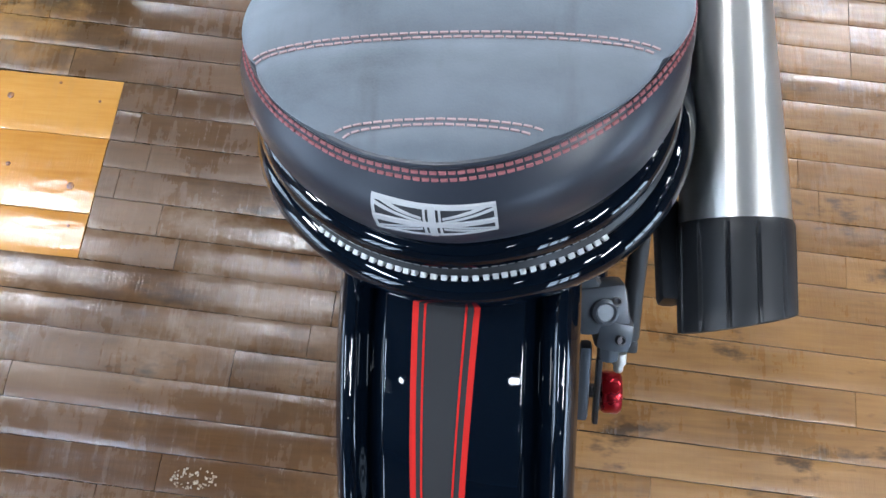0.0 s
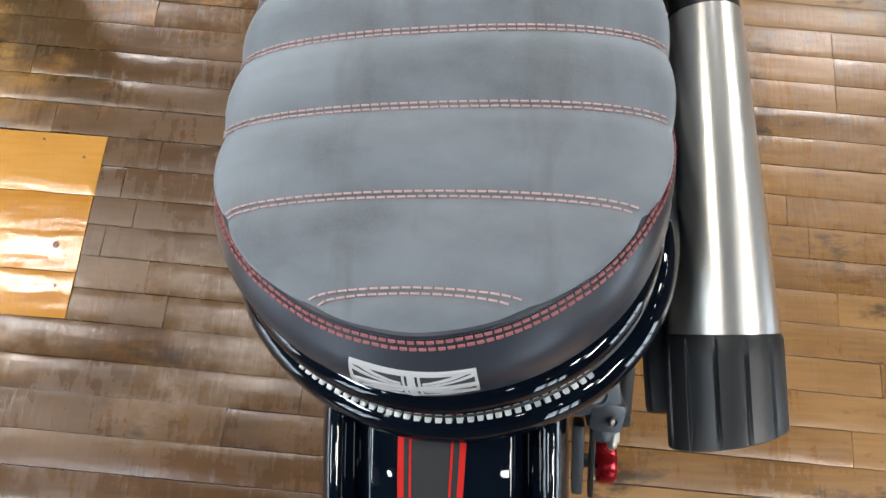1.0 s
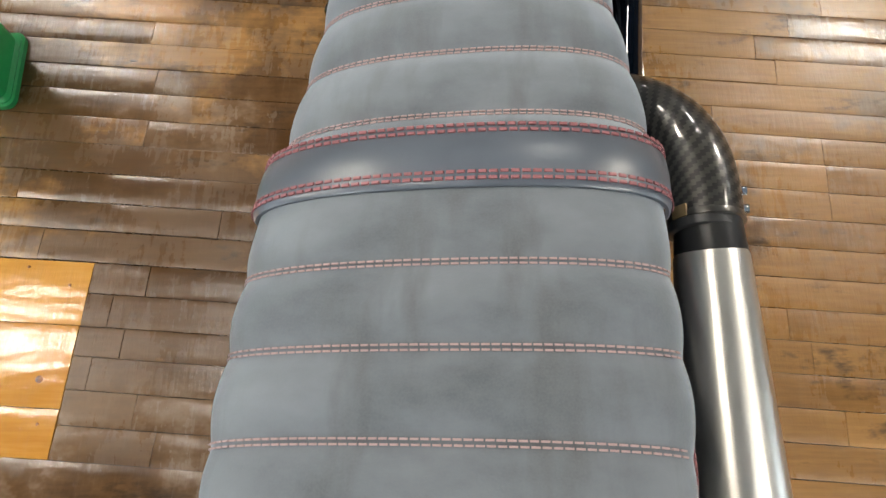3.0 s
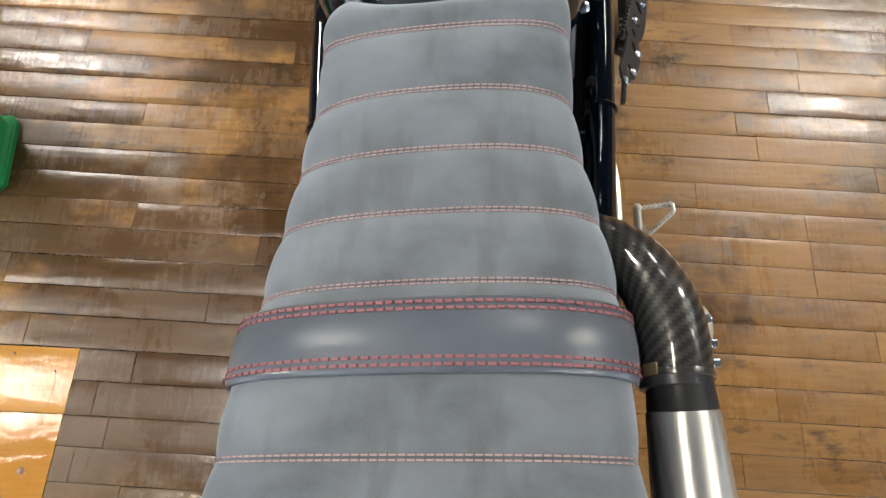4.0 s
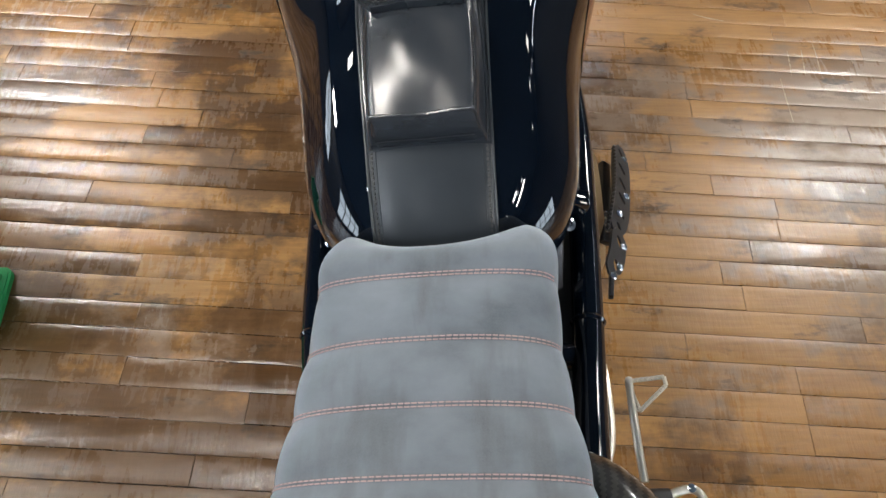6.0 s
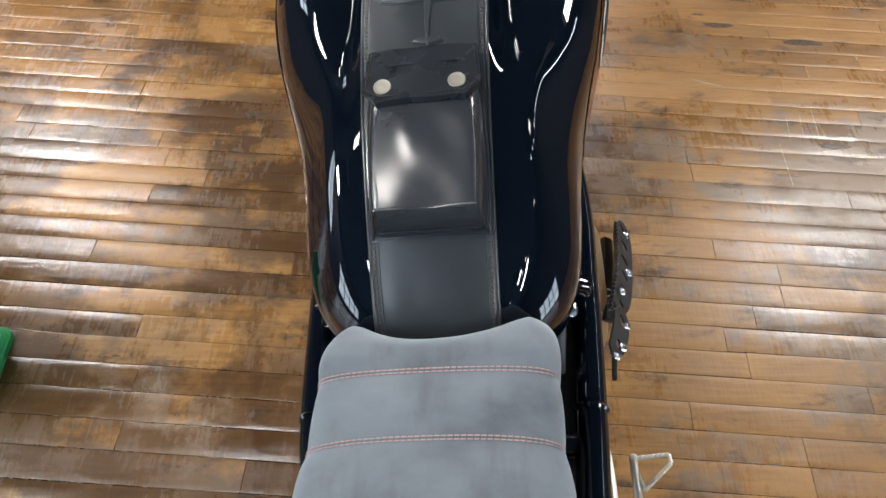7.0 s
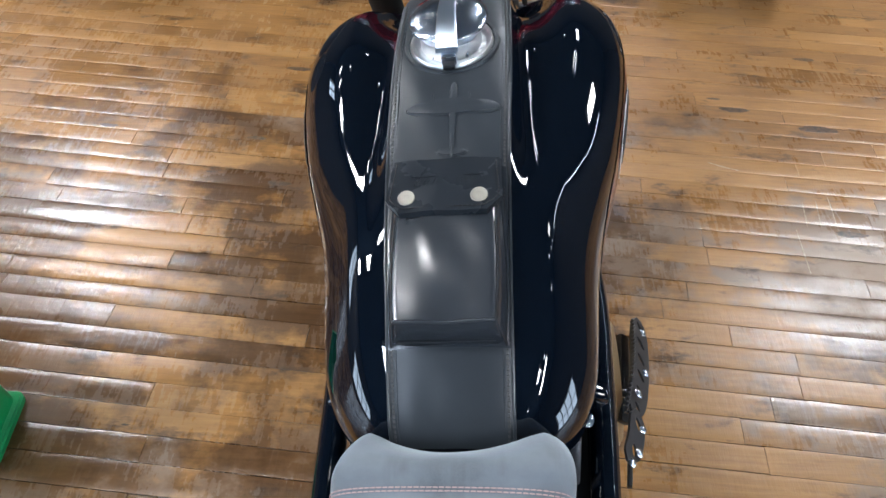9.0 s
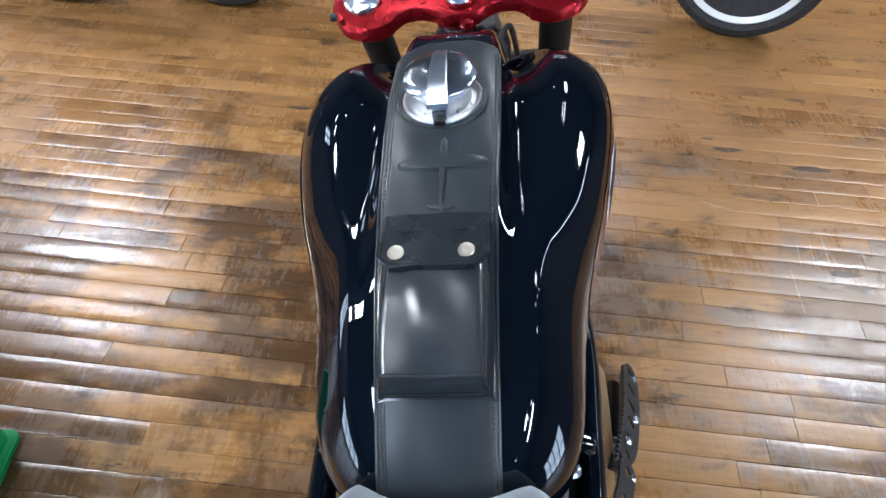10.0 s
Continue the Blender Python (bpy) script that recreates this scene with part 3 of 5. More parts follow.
for sa, sb in ((-1, -1), (1, -1), (-1, 1), (1, 1)):
    bm = bmesh.new()
    for shift in (-0.055, 0.07):
        flag_band(bm, sa * 0.98, 0.5 + sb * 0.46 - sb * shift, sa * 0.16, 0.5 + sb * 0.14 - sb * shift, 0, 0.03, 0.001)
    part("diagonal", bm, WHITE_THREAD, badge)
for s0 in (-0.118, 0.118):
    part("bar", (lambda b: (flag_band(b, s0, 0.02, s0, 0.98, 0.018, 0, 0.001), b)[1])(bmesh.new()), WHITE_THREAD, badge)

# -- strap across the seat
rows = []
for u in np.linspace(-1, 1, 61):
    row = []
    for f, l in ((0, -0.001), (0.0, 0.003), (0.03, 0.0055), (0.10, 0.0075), (0.2, 0.0068), (0.28, 0.0085), (0.5, 0.0095), (0.72, 0.0085), (0.8, 0.0068), (0.9, 0.0075), (0.97, 0.0055), (1, 0.003), (1, -0.001)):
        y = 0.3515 + 0.051 * f
        p = seat_point(u, 0.3515 + 0.051 * f, 0)
        k = seat_point(u, 0.372, 0)
        p = Vector((p.x * 0.5 + k.x * 0.5, y, p.z * 0.8 + k.z * 0.2))
        o = Vector((0.9 * u, 0, 1 - 0.55 * u * u)).normalized()
        row.append(p + o * (l * 0.6 + 0.0015))
    rows.append(row)
strap = part("strap", loft(rows), STRAP, seat, "dark grey leather cross strap with red stitching")
for fa in ((0.09, 0.185), (0.815, 0.91)):
    bm = bmesh.new()
    for f in fa:
        pts = []
        for row in rows:
            q = min(range(13), key=lambda t: abs(row[t].y - (0.3515 + 0.051 * f)))
            pts.append(Vector((row[q].x, 0.3515 + 0.051 * f, row[q].z)) + Vector((0.8 * row[q].x / 0.12, 0, 1)) * 0.0004)
        stitch_line(bm, pts, [Vector((6 * p.x, 0, 1)) for p in pts], 0.0062, 0.8, wide=0.0021, high=0.0009)
    part("stitching", bm, THREAD_PINK, strap)

# -- tail loop of the frame with its strip of lights
loop = part("tail_loop", tube([rim_point(s, 0.0165, 0.0755) for s in np.linspace(0.03, 0.97, 40)], 0.0114, 160, 14), BLACK, bike, "gloss black tail loop with white light strip")
part("lower_rail", tube([rim_point(s, 0.029, 0.111) for s in np.linspace(0.03, 0.97, 40)], 0.0145, 160, 14), BLACK, loop)
part("channel", tube([rim_point(s, 0.022, 0.091) for s in np.linspace(0.22, 0.78, 40)], 0.0075, 120, 8), SATIN, loop)
N_LED = 33
for k in range(N_LED):
    s = 0.5 + (k - (N_LED - 1) / 2) * 0.0058
    p, q = rim_point(s, 0.0292, 0.0915), rim_point(s + 0.003, 0.0292, 0.0915)
    d = (q - p)
    bm = box(bmesh.new(), p, (0.0036, 0.004, 0.0055), (25, 0, math.degrees(math.atan2(d.y, d.x))), 0.0008)
    part("light", bm, LED, loop, "small white light segment" if k == 0 else "", S, False)

# -- rear mudguard: an arc over the wheel with side rails and a striped spine
MG_Y, MG_Z, MG_R = 0.115, 0.315, 0.405


def guard(x, a, lift=0.0):
    """a: degrees back from the top of the arc."""
    ax = abs(x)
    x = x * (1.14 if x < 0 else 1.1) - 0.0085
    h = 0.0
    if ax < 0.038:
        h = 0.006 - 0.003 * (ax / 0.038) ** 2
    elif ax < 0.050:
        h = -0.0045 + 0.0075 * math.cos((ax - 0.038) / 0.012 * math.pi)
    else:
        t = (ax - 0.050) / 0.021
        h = -0.012 + 0.017 * math.sin(min(t, 1) * math.pi) ** 0.8 - (0.03 * (t - 1) if t > 1 else 0)
    r = MG_R + h + lift
    return Vector((x, MG_Y - r * math.sin(radians(a)), MG_Z + r * math.cos(radians(a))))


xs = np.concatenate([np.linspace(-0.071, -0.0505, 20), np.linspace(-0.05, -0.0385, 12), np.linspace(-0.038, 0.038, 22), np.linspace(0.0385, 0.05, 12), np.linspace(0.0505, 0.071, 20)])
rows = [[guard(x, a) for x in xs] + [guard(0.071, a, -0.05), guard(0.06, a, -0.05)] for a in np.linspace(-12, 62, 60)]
rows = [[guard(-0.06, a, -0.05), guard(-0.071, a, -0.05)] + r for r, a in zip(rows, np.linspace(-12, 62, 60))]
mudguard = part("rear_mudguard", loft(rows), BLACK, bike, "gloss black rear mudguard with red and grey stripes")


def stripe(name, x0, x1, x2, x3, mat, lift):
    """A stripe from x0..x1 at the front end to x2..x3 at the back."""
    rows = []
    for a in np.linspace(7, 62, 50):
        f = (a - 7) / 55
        rows.append([guard(lo + (hi - lo) * k / 6, a, lift) for lo, hi in ((x0 + (x2 - x0) * f, x1 + (x3 - x1) * f),) for k in range(7)])
    part(name, loft(rows), mat, mudguard)


stripe("grey_stripe", -0.02, 0.0125, -0.018, -0.0075, STRIPE_GREY, 0.0005)
stripe("red_stripe", -0.0235, -0.02, -0.0215, -0.018, STRIPE_RED, 0.0005)
stripe("red_stripe", 0.0125, 0.016, -0.0075, -0.004, STRIPE_RED, 0.0005)
stripe("thin_red_stripe", -0.0168, -0.0155, -0.0165, -0.0156, STRIPE_RED, 0.0009)
stripe("thin_red_stripe", 0.0075, 0.0088, -0.0105, -0.0096, STRIPE_RED, 0.0009)


# -- wheels
def wheel(name, place, radius, width, label, rim_mat, parent, spokes=True):
    tyre = part(name, turned(bmesh.new(), [(radius * 0.76, -width * 0.36), (radius * 0.86, -width * 0.5), (radius * 0.95, -width * 0.42), (radius * 0.985, -width * 0.25), (radius, 0),
                                           (radius * 0.985, width * 0.25), (radius * 0.95, width * 0.42), (radius * 0.86, width * 0.5), (radius * 0.76, width * 0.36)], place, (1, 0, 0), 72), RUBBER, parent, label)
    part("rim", turned(bmesh.new(), [(radius * 0.70, -width * 0.3), (radius * 0.775, -width * 0.38), (radius * 0.78, -width * 0.36), (radius * 0.74, -width * 0.2), (radius * 0.73, 0), (radius * 0.74, width * 0.2),
                                     (radius * 0.78, width * 0.36), (radius * 0.775, width * 0.38), (radius * 0.70, width * 0.3)], place, (1, 0, 0), 72), rim_mat, tyre)
    part("hub", turned(bmesh.new(), [(0.02, -0.07), (0.05, -0.06), (0.05, -0.04), (0.03, -0.03), (0.03, 0.03), (0.05, 0.04), (0.05, 0.06), (0.02, 0.07)], place, (1, 0, 0), 24), CAST, tyre)
    for k in range(20 if spokes else 0):
        a = 2 * math.pi * k / 20
        side = 0.05 if k % 2 else -0.05
        p = Vector(place)
        part("spoke", cyl(bmesh.new(), p + Vector((side, 0.045 * math.cos(a), 0.045 * math.sin(a))), p + Vector((0, radius * 0.72 * math.cos(a + 0.2), radius * 0.72 * math.sin(a + 0.2))), 0.002, seg=6), PALE, tyre)
    return tyre


wheel("rear_wheel", (0, MG_Y, 0.335), 0.335, 0.12, "black rear tyre on spoked black rim", SATIN, bike)
wheel("front_wheel", (0, 1.615, 0.335), 0.335, 0.1, "black front tyre on spoked black rim", SATIN, bike)

# -- silencer with fluted end cap, collar and carbon elbow
CAN_A, CAN_B = Vector((0.1735, 0.122, 0.6605)), Vector((0.166, 0.345, 0.698))
axis = (CAN_B - CAN_A).normalized()
silencer = part("silencer", turned(bmesh.new(), [(0.03, -0.002), (0.0362, 0.0), (0.0362, 0.004), (0.0252, (CAN_B - CAN_A).length - 0.003), (0.024, (CAN_B - CAN_A).length)], CAN_A, axis, 64), STEEL, bike, "brushed steel silencer can")
rows = []
for d, r in ((0.0, 0.0366), (-0.003, 0.0378), (-0.011, 0.038), (-0.0125, 0.038), (-0.058, 0.038), (-0.06, 0.038), (-0.069, 0.0378), (-0.07, 0.036), (-0.07, 0.026), (-0.03, 0.024), (-0.03, 0.001)):
    q = axis.to_track_quat("Z", "Y").to_matrix()
    ring = []
    for k in range(416):
        t = 2 * math.pi * k / 416
        ph = (t * 13 / (2 * math.pi)) % 1
        cut = 0.0022 * max(0, 1 - ((ph - 0.5) / 0.08) ** 2) if -0.066 < d < -0.01 and r > 0.03 else 0
        p = CAN_A + q @ Vector(((r - cut) * math.cos(t), (r - cut) * math.sin(t), d))
        if d < -0.05:                          # the end is cut aslant
            p.y += 0.2 * (p.x - CAN_A.x)
        ring.append(p)
    rows.append(ring)
part("end_cap", loft(rows, True, None, True), SATIN, silencer, "satin black fluted end cap")
part("collar", turned(bmesh.new(), [(0.024, -0.001), (0.0243, 0.002), (0.0232, 0.014), (0.0225, 0.026), (0.021, 0.03)], CAN_B, axis, 48), SATIN, silencer, "satin black tapered collar")
part("mounting_lug", box(bmesh.new(), (0.133, 0.105, 0.64), (0.016, 0.075, 0.03), (0, 0, 2), 0.005), SATIN, silencer)
elbow_ctrl = [CAN_B + Vector((-0.001, 0.021, 0.002)), (0.165, 0.395, 0.699), (0.161, 0.425, 0.695), (0.1475, 0.457, 0.684), (0.122, 0.484, 0.668), (0.08, 0.506, 0.645)]
shield = part("heat_shield", tube(elbow_ctrl, [0.0252, 0.0256, 0.0255, 0.0252, 0.0245, 0.022], 90, 40, uv=(0.75, 1.2)), CARBON, bike, "glossy carbon fibre exhaust heat shield")
part("rim", turned(bmesh.new(), [(0.0245, 0.0), (0.0262, 0.0006), (0.0264, 0.003), (0.0258, 0.005)], elbow_ctrl[0] + Vector((0, -0.001, 0)), (elbow_ctrl[1][0] - elbow_ctrl[0].x, 0.03, 0), 48), CARBON, shield)
part("strap_end", box(bmesh.new(), elbow_ctrl[0] + Vector((-0.0205, 0.004, 0.0155)), (0.012, 0.009, 0.002), (0, -50, 0), 0.0006), BRONZE, shield, "bare metal strap end")
part("clamp", turned(bmesh.new(), [(0.023, 0.0), (0.0248, 0.001), (0.0248, 0.007), (0.023, 0.008)], CAN_B + Vector((-0.003, 0.013, 0.002)), (0, 1, 0), 48), DARK_STEEL, shield, "dark steel hose clamp")
for bx, by in ((0.0245, 0.378), (0.0245, 0.392)):
    part("bolt", cyl(bmesh.new(), (0.166 + bx, by, 0.695), (0.166 + bx + 0.005, by, 0.695), 0.004, seg=12), CHROME, shield)
part("exhaust_pipe", tube([(0.09, 0.511, 0.649), (0.03, 0.6, 0.58), (0.06, 0.8, 0.40), (0.09, 1.0, 0.26), (0.05, 1.2, 0.3), (0.02, 1.22, 0.46)], 0.022, 80, 18), STEEL, bike, "steel exhaust header pipe")

# -- frame
FRAME_R = 0.0165
for sx in (-1, 1):
    wo = 0.011 if sx < 0 else 0.0          # the left rail stands a little further out
    rail = part("frame_rail", tube([(sx * 0.118, 0.40, 0.665), (sx * 0.128, 0.53, 0.625), (sx * (0.14 + wo), 0.656, 0.60), (sx * (0.149 + wo), 0.80, 0.595), (sx * (0.15 + wo), 0.95, 0.61), (sx * 0.11, 1.15, 0.70), (sx * 0.04, 1.30, 0.76)], FRAME_R, 90, 20), BLACK, bike, "gloss black tubular frame rail")
    part("weld_ring", turned(bmesh.new(), [(0.0172, -0.003), (0.0188, 0), (0.0172, 0.003)], (sx * (0.14 + wo), 0.656, 0.60), (sx * 0.09, 1, -0.1), 24), BLACK, rail)
    part("seat_stay", tube([(sx * 0.118, 0.42, 0.66), (sx * 0.12, 0.3, 0.69), (sx * 0.122, 0.2, 0.7)], 0.012, 20, 12), BLACK, rail)
    part("down_stay", tube([(sx * 0.137, 0.62, 0.60), (sx * 0.13, 0.55, 0.45), (sx * 0.11, 0.5, 0.3)], 0.013, 24, 12), BLACK, rail)
    part("tank_mount", box(bmesh.new(), (sx * 0.125, 0.777, 0.645), (0.05, 0.022, 0.03), (0, sx * 20, 0), 0.006), BLACK, rail)
    for by, bz in ((0.784, 0.662), (0.745, 0.65)):
        part("bolt", turned(bmesh.new(), [(0.006, 0), (0.008, 0.002), (0.008, 0.005), (0.0045, 0.006), (0.0045, 0.003)], (sx * 0.125, by, bz), (sx * 0.3, -0.2, 1), 18), CHROME, rail)
    part("hose", tube([(sx * 0.112, 0.70, 0.6), (sx * 0.114, 0.725, 0.645), (sx * 0.116, 0.755, 0.655), (sx * 0.118, 0.77, 0.62)], 0.006, 24, 10), CAST, rail)
for sx in (-1, 1):
    part("side_panel", box(bmesh.new(), (sx * 0.118, 0.72, 0.535), (0.05, 0.34, 0.08), (0, 0, sx * -4), 0.008), SATIN, bike, "black panel inside the frame rail")
part("cross_tube", cyl(bmesh.new(), (-0.14, 0.62, 0.60), (0.14, 0.62, 0.60), 0.014), BLACK, bike)
part("seat_base", box(bmesh.new(), (0, 0.38, 0.70), (0.2, 0.54, 0.05), None, 0.01), SATIN, bike, "black seat pan")
part("under_seat_tray", box(bmesh.new(), (0, 0.5, 0.6), (0.19, 0.3, 0.1), None, 0.02), SATIN, bike, "black battery tray")
for sx in (-1, 1):
    arm = part("swingarm", tube([(sx * 0.09, 0.62, 0.33), (sx * 0.1, 0.35, 0.335), (sx * 0.095, 0.09, 0.335)], 0.02, 30, 14), BLACK, bike, "black tubular swingarm leg")
    part("shock", cyl(cyl(bmesh.new(), (sx * 0.105, 0.18, 0.36), (sx * 0.11, 0.3, 0.62), 0.014), (sx * 0.105, 0.2, 0.40), (sx * 0.108, 0.26, 0.54), 0.026), SATIN, arm)

# -- right side of the rear axle: brake caliper, hanger rod and red bobbin
bm = bmesh.new()
for c_, d_, r_ in (((0.099, 0.098, 0.455), (0.052, 0.05, 0.044), (25, 0, 10)), ((0.112, 0.075, 0.446), (0.036, 0.034, 0.042), (30, 8, -6)), ((0.109, 0.058, 0.438), (0.022, 0.026, 0.03), (30, 0, 0)), ((0.085, 0.112, 0.468), (0.03, 0.024, 0.026), (25, -12, 16))):
    box(bm, c_, d_, r_, 0.0095)
caliper = part("brake_caliper", bm, CALIPER_GREY, bike, "cast grey brake caliper")
part("piston_cap", turned(bmesh.new(), [(0.013, -0.002), (0.013, 0.004), (0.010, 0.006), (0.008, 0.004), (0.001, 0.004)], (0.102, 0.088, 0.474), (0.25, -0.35, 1), 24), CALIPER_GREY, caliper)
for q, ax in (((0.113, 0.098, 0.477), (0.3, 0, 1)), ((0.118, 0.062, 0.466), (0.4, -0.2, 1))):
    part("bolt", turned(bmesh.new(), [(0.005, -0.002), (0.005, 0.003), (0.003, 0.0035), (0.0025, 0.001)], q, ax, 12), DARK_STEEL, caliper)
part("carrier", box(bmesh.new(), (0.0875, 0.026, 0.395), (0.012, 0.1, 0.016), (44, 0, 0), 0.004), CALIPER_GREY, caliper)
part("dark_arm", box(bmesh.new(), (0.1025, 0.022, 0.386), (0.006, 0.1, 0.012), (44, 0, 0), 0.002), SATIN, caliper)
part("stud", turned(bmesh.new(), [(0.0075, 0.0), (0.0075, 0.012), (0.005, 0.013), (0.005, 0.02), (0.0035, 0.022)], (0.121, 0.055, 0.428), (0, -0.8, -0.5), 18), PALE, caliper, "bright threaded stud")
rod = part("hanger_rod", tube([(0.135, 0.2, 0.52), (0.134, 0.12, 0.44), (0.134, 0.075, 0.40)], 0.010, 24, 12), SATIN, bike, "black hanger rod")
part("foot", box(bmesh.new(), (0.126, 0.068, 0.395), (0.034, 0.016, 0.016), (30, 0, 0), 0.004), SATIN, rod)
bobbin = part("axle_bobbin", turned(bmesh.new(), [(0.008, -0.004), (0.022, -0.002), (0.024, 0.002), (0.024, 0.016), (0.021, 0.020), (0.008, 0.021)], (0.112, 0.02, 0.335), (1, 0, 0), 28), RED, bike, "red anodised axle bobbin")
part("stem", cyl(bmesh.new(), (0.09, 0.02, 0.335), (0.113, 0.02, 0.335), 0.008), SATIN, bobbin)

# -- engine, guard plate and controls on the right
engine = part("engine", box(box(bmesh.new(), (0, 0.88, 0.34), (0.2, 0.36, 0.24), (0, 0, 0), 0.03), (0, 1.0, 0.54), (0.15, 0.18, 0.2), (-15, 0, 0), 0.02), CAST, bike, "cast engine block with bronze side casing")
for k in range(6):
    part("fin", box(bmesh.new(), (0, 1.0 + 0.008 * k, 0.48 + 0.025 * k), (0.19, 0.21, 0.005), (-15, 0, 0)), CAST, engine)
part("side_casing", turned(bmesh.new(), [(0.11, 0.0), (0.109, 0.05), (0.1, 0.078), (0.08, 0.09), (0.01, 0.094)], (0.1, 0.9, 0.43), (1, 0, 0.05), 48), BRONZE, engine, "bronze coloured round engine casing")
part("side_casing", turned(bmesh.new(), [(0.11, 0.0), (0.108, 0.04), (0.09, 0.06), (0.01, 0.065)], (-0.1, 0.875, 0.38), (-1, 0, 0), 48), BRONZE, engine)
guard_plate = new("guard_plate")
guard_plate.parent = bike
guard_plate["label"] = "black perforated guard plate with chrome bolts"


def perforated(name, p0, p1, wide, lean, holes):
    """A strip from p0 to p1 with rows of holes; lean: how far it tips outwards."""
    p0, p1 = Vector(p0), Vector(p1)
    along = (p1 - p0).normalized()
    out = Vector((math.cos(radians(lean)), 0, -math.sin(radians(lean))))
    out = (out - along * out.dot(along)).normalized()
    nrm = along.cross(out).normalized()
    length = (p1 - p0).length
    def bent(a, b):
        """Rounded at the ends and bowed outwards."""
        f = min(max(a / length, 0), 1)
        return p0 + along * a + out * (b * math.sqrt(max(0.06, 1 - abs(2 * f - 1) ** 5)) + 0.006 * math.sin(math.pi * f))

    bm = bmesh.new()
    cols = holes
    cell = length / cols
    for c in range(cols):
        cx = (c + 0.5) * cell
        # one slanted oval hole in each cell
        ring_in = [(cx + cell * 0.17 * math.cos(t) - 0.8 * wide * 0.2 * math.sin(t), wide * (0.04 + 0.2 * math.sin(t))) for t in (2 * math.pi * k / 16 for k in range(16))]
        ring_out = []
        for k in range(16):
            t = 2 * math.pi * k / 16
            s = 1 / max(abs(math.cos(t)), abs(math.sin(t)))
            ring_out.append((cx + cell * 0.5 * s * math.cos(t), wide * 0.5 * s * math.sin(t)))
        vi, vo, wi, wo = ([bm.verts.new(bent(a, b) + nrm * h) for a, b in ring] for ring, h in ((ring_in, 0.001), (ring_out, 0.001), (ring_in, -0.002), (ring_out, -0.002)))
        for k in range(16):
            q = (k + 1) % 16
            for f in ((vi[k], vi[q], vo[q], vo[k]), (wi[k], wi[q], wo[q], wo[k]), (vi[k], vi[q], wi[q], wi[k]), (vo[k], vo[q], wo[q], wo[k])):
                bm.faces.new(f)
    bmesh.ops.remove_doubles(bm, verts=bm.verts, dist=1e-5)
    ob = part(name, bm, DARK_STEEL, guard_plate, "", S, False)
    return ob


perforated("plate", (0.198, 0.815, 0.503), (0.222, 0.968, 0.487), 0.038, 48, 6)
perforated("plate", (0.181, 0.752, 0.517), (0.2, 0.822, 0.506), 0.03, 48, 2)
for c in range(22):
    f = c / 21
    q = Vector((0.187, 0.82, 0.518)).lerp(Vector((0.213, 0.957, 0.501)), f) + Vector((0.004 * math.sin(math.pi * f), 0, 0))
    part("tooth", box(bmesh.new(), q, (0.004, 0.004, 0.006), (0, 30, 45)), DARK_STEEL, guard_plate, "", S, False)
for q in ((0.227, 0.95, 0.48), (0.221, 0.885, 0.485), (0.205, 0.845, 0.506), (0.205, 0.8, 0.498), (0.195, 0.765, 0.51), (0.185, 0.752, 0.514)):
    part("bolt", turned(bmesh.new(), [(0.0055, 0), (0.0055, 0.002), (0.003, 0.004), (0.001, 0.0043)], q, (0.6, 0, 0.8), 14), CHROME, guard_plate)
part("tip", box(bmesh.new(), (0.182, 0.742, 0.51), (0.006, 0.035, 0.012), (0, 0, -8), 0.002), SATIN, guard_plate)
part("spring", tube([(0.19 + 0.004 * math.cos(t), 0.815 + 0.0016 * t, 0.505 + 0.004 * math.sin(t)) for t in np.linspace(0, 22, 80)], 0.0012, 240, 6), CHROME, guard_plate)
part("backing", box(bmesh.new(), (0.193, 0.88, 0.482), (0.016, 0.13, 0.01), (0, 40, -6), 0.003), SATIN, guard_plate)

pedal = part("brake_pedal", tube([(0.225, 0.555, 0.262), (0.223, 0.62, 0.262), (0.223, 0.70, 0.263)], 0.006, 24, 10), PALE, bike, "zinc plated brake pedal with serrated toe loop")
tri_pts = [(0.223, 0.70, 0.263), (0.275, 0.705, 0.262), (0.276, 0.692, 0.262), (0.233, 0.655, 0.262), (0.223, 0.69, 0.262)]
for a, b in zip(tri_pts, tri_pts[1:]):
    part("toe_loop", cyl(bmesh.new(), a, b, 0.0032, seg=8), PALE, pedal)
    for k in range(7):
        q = Vector(a).lerp(Vector(b), (k + 0.5) / 7)
        if math.dist(a, b) > 0.03:
            part("serration", box(bmesh.new(), q + Vector((0, 0, 0.003)), (0.0045, 0.0045, 0.004), (0, 0, 45)), PALE, pedal, "", S, False)
part("pivot", turned(bmesh.new(), [(0.003, 0), (0.0062, 0.001), (0.0062, 0.006), (0.003, 0.007)], (0.223, 0.70, 0.262), (0, 0, 1), 20), PALE, pedal)
peg = part("foot_peg", tube([(0.245, 0.535, 0.262), (0.285, 0.545, 0.262), (0.30, 0.53, 0.262), (0.298, 0.50, 0.262), (0.275, 0.488, 0.262)], 0.006, 40, 10), PALE, bike, "zinc plated foot peg bracket with bolts")
part("arm", cyl(bmesh.new(), (0.12, 0.53, 0.29), (0.255, 0.535, 0.262), 0.012), SATIN, peg)
part("heel_plate", box(bmesh.new(), (0.272, 0.515, 0.262), (0.03, 0.03, 0.006), (0, 0, 15), 0.003), CAST, peg)
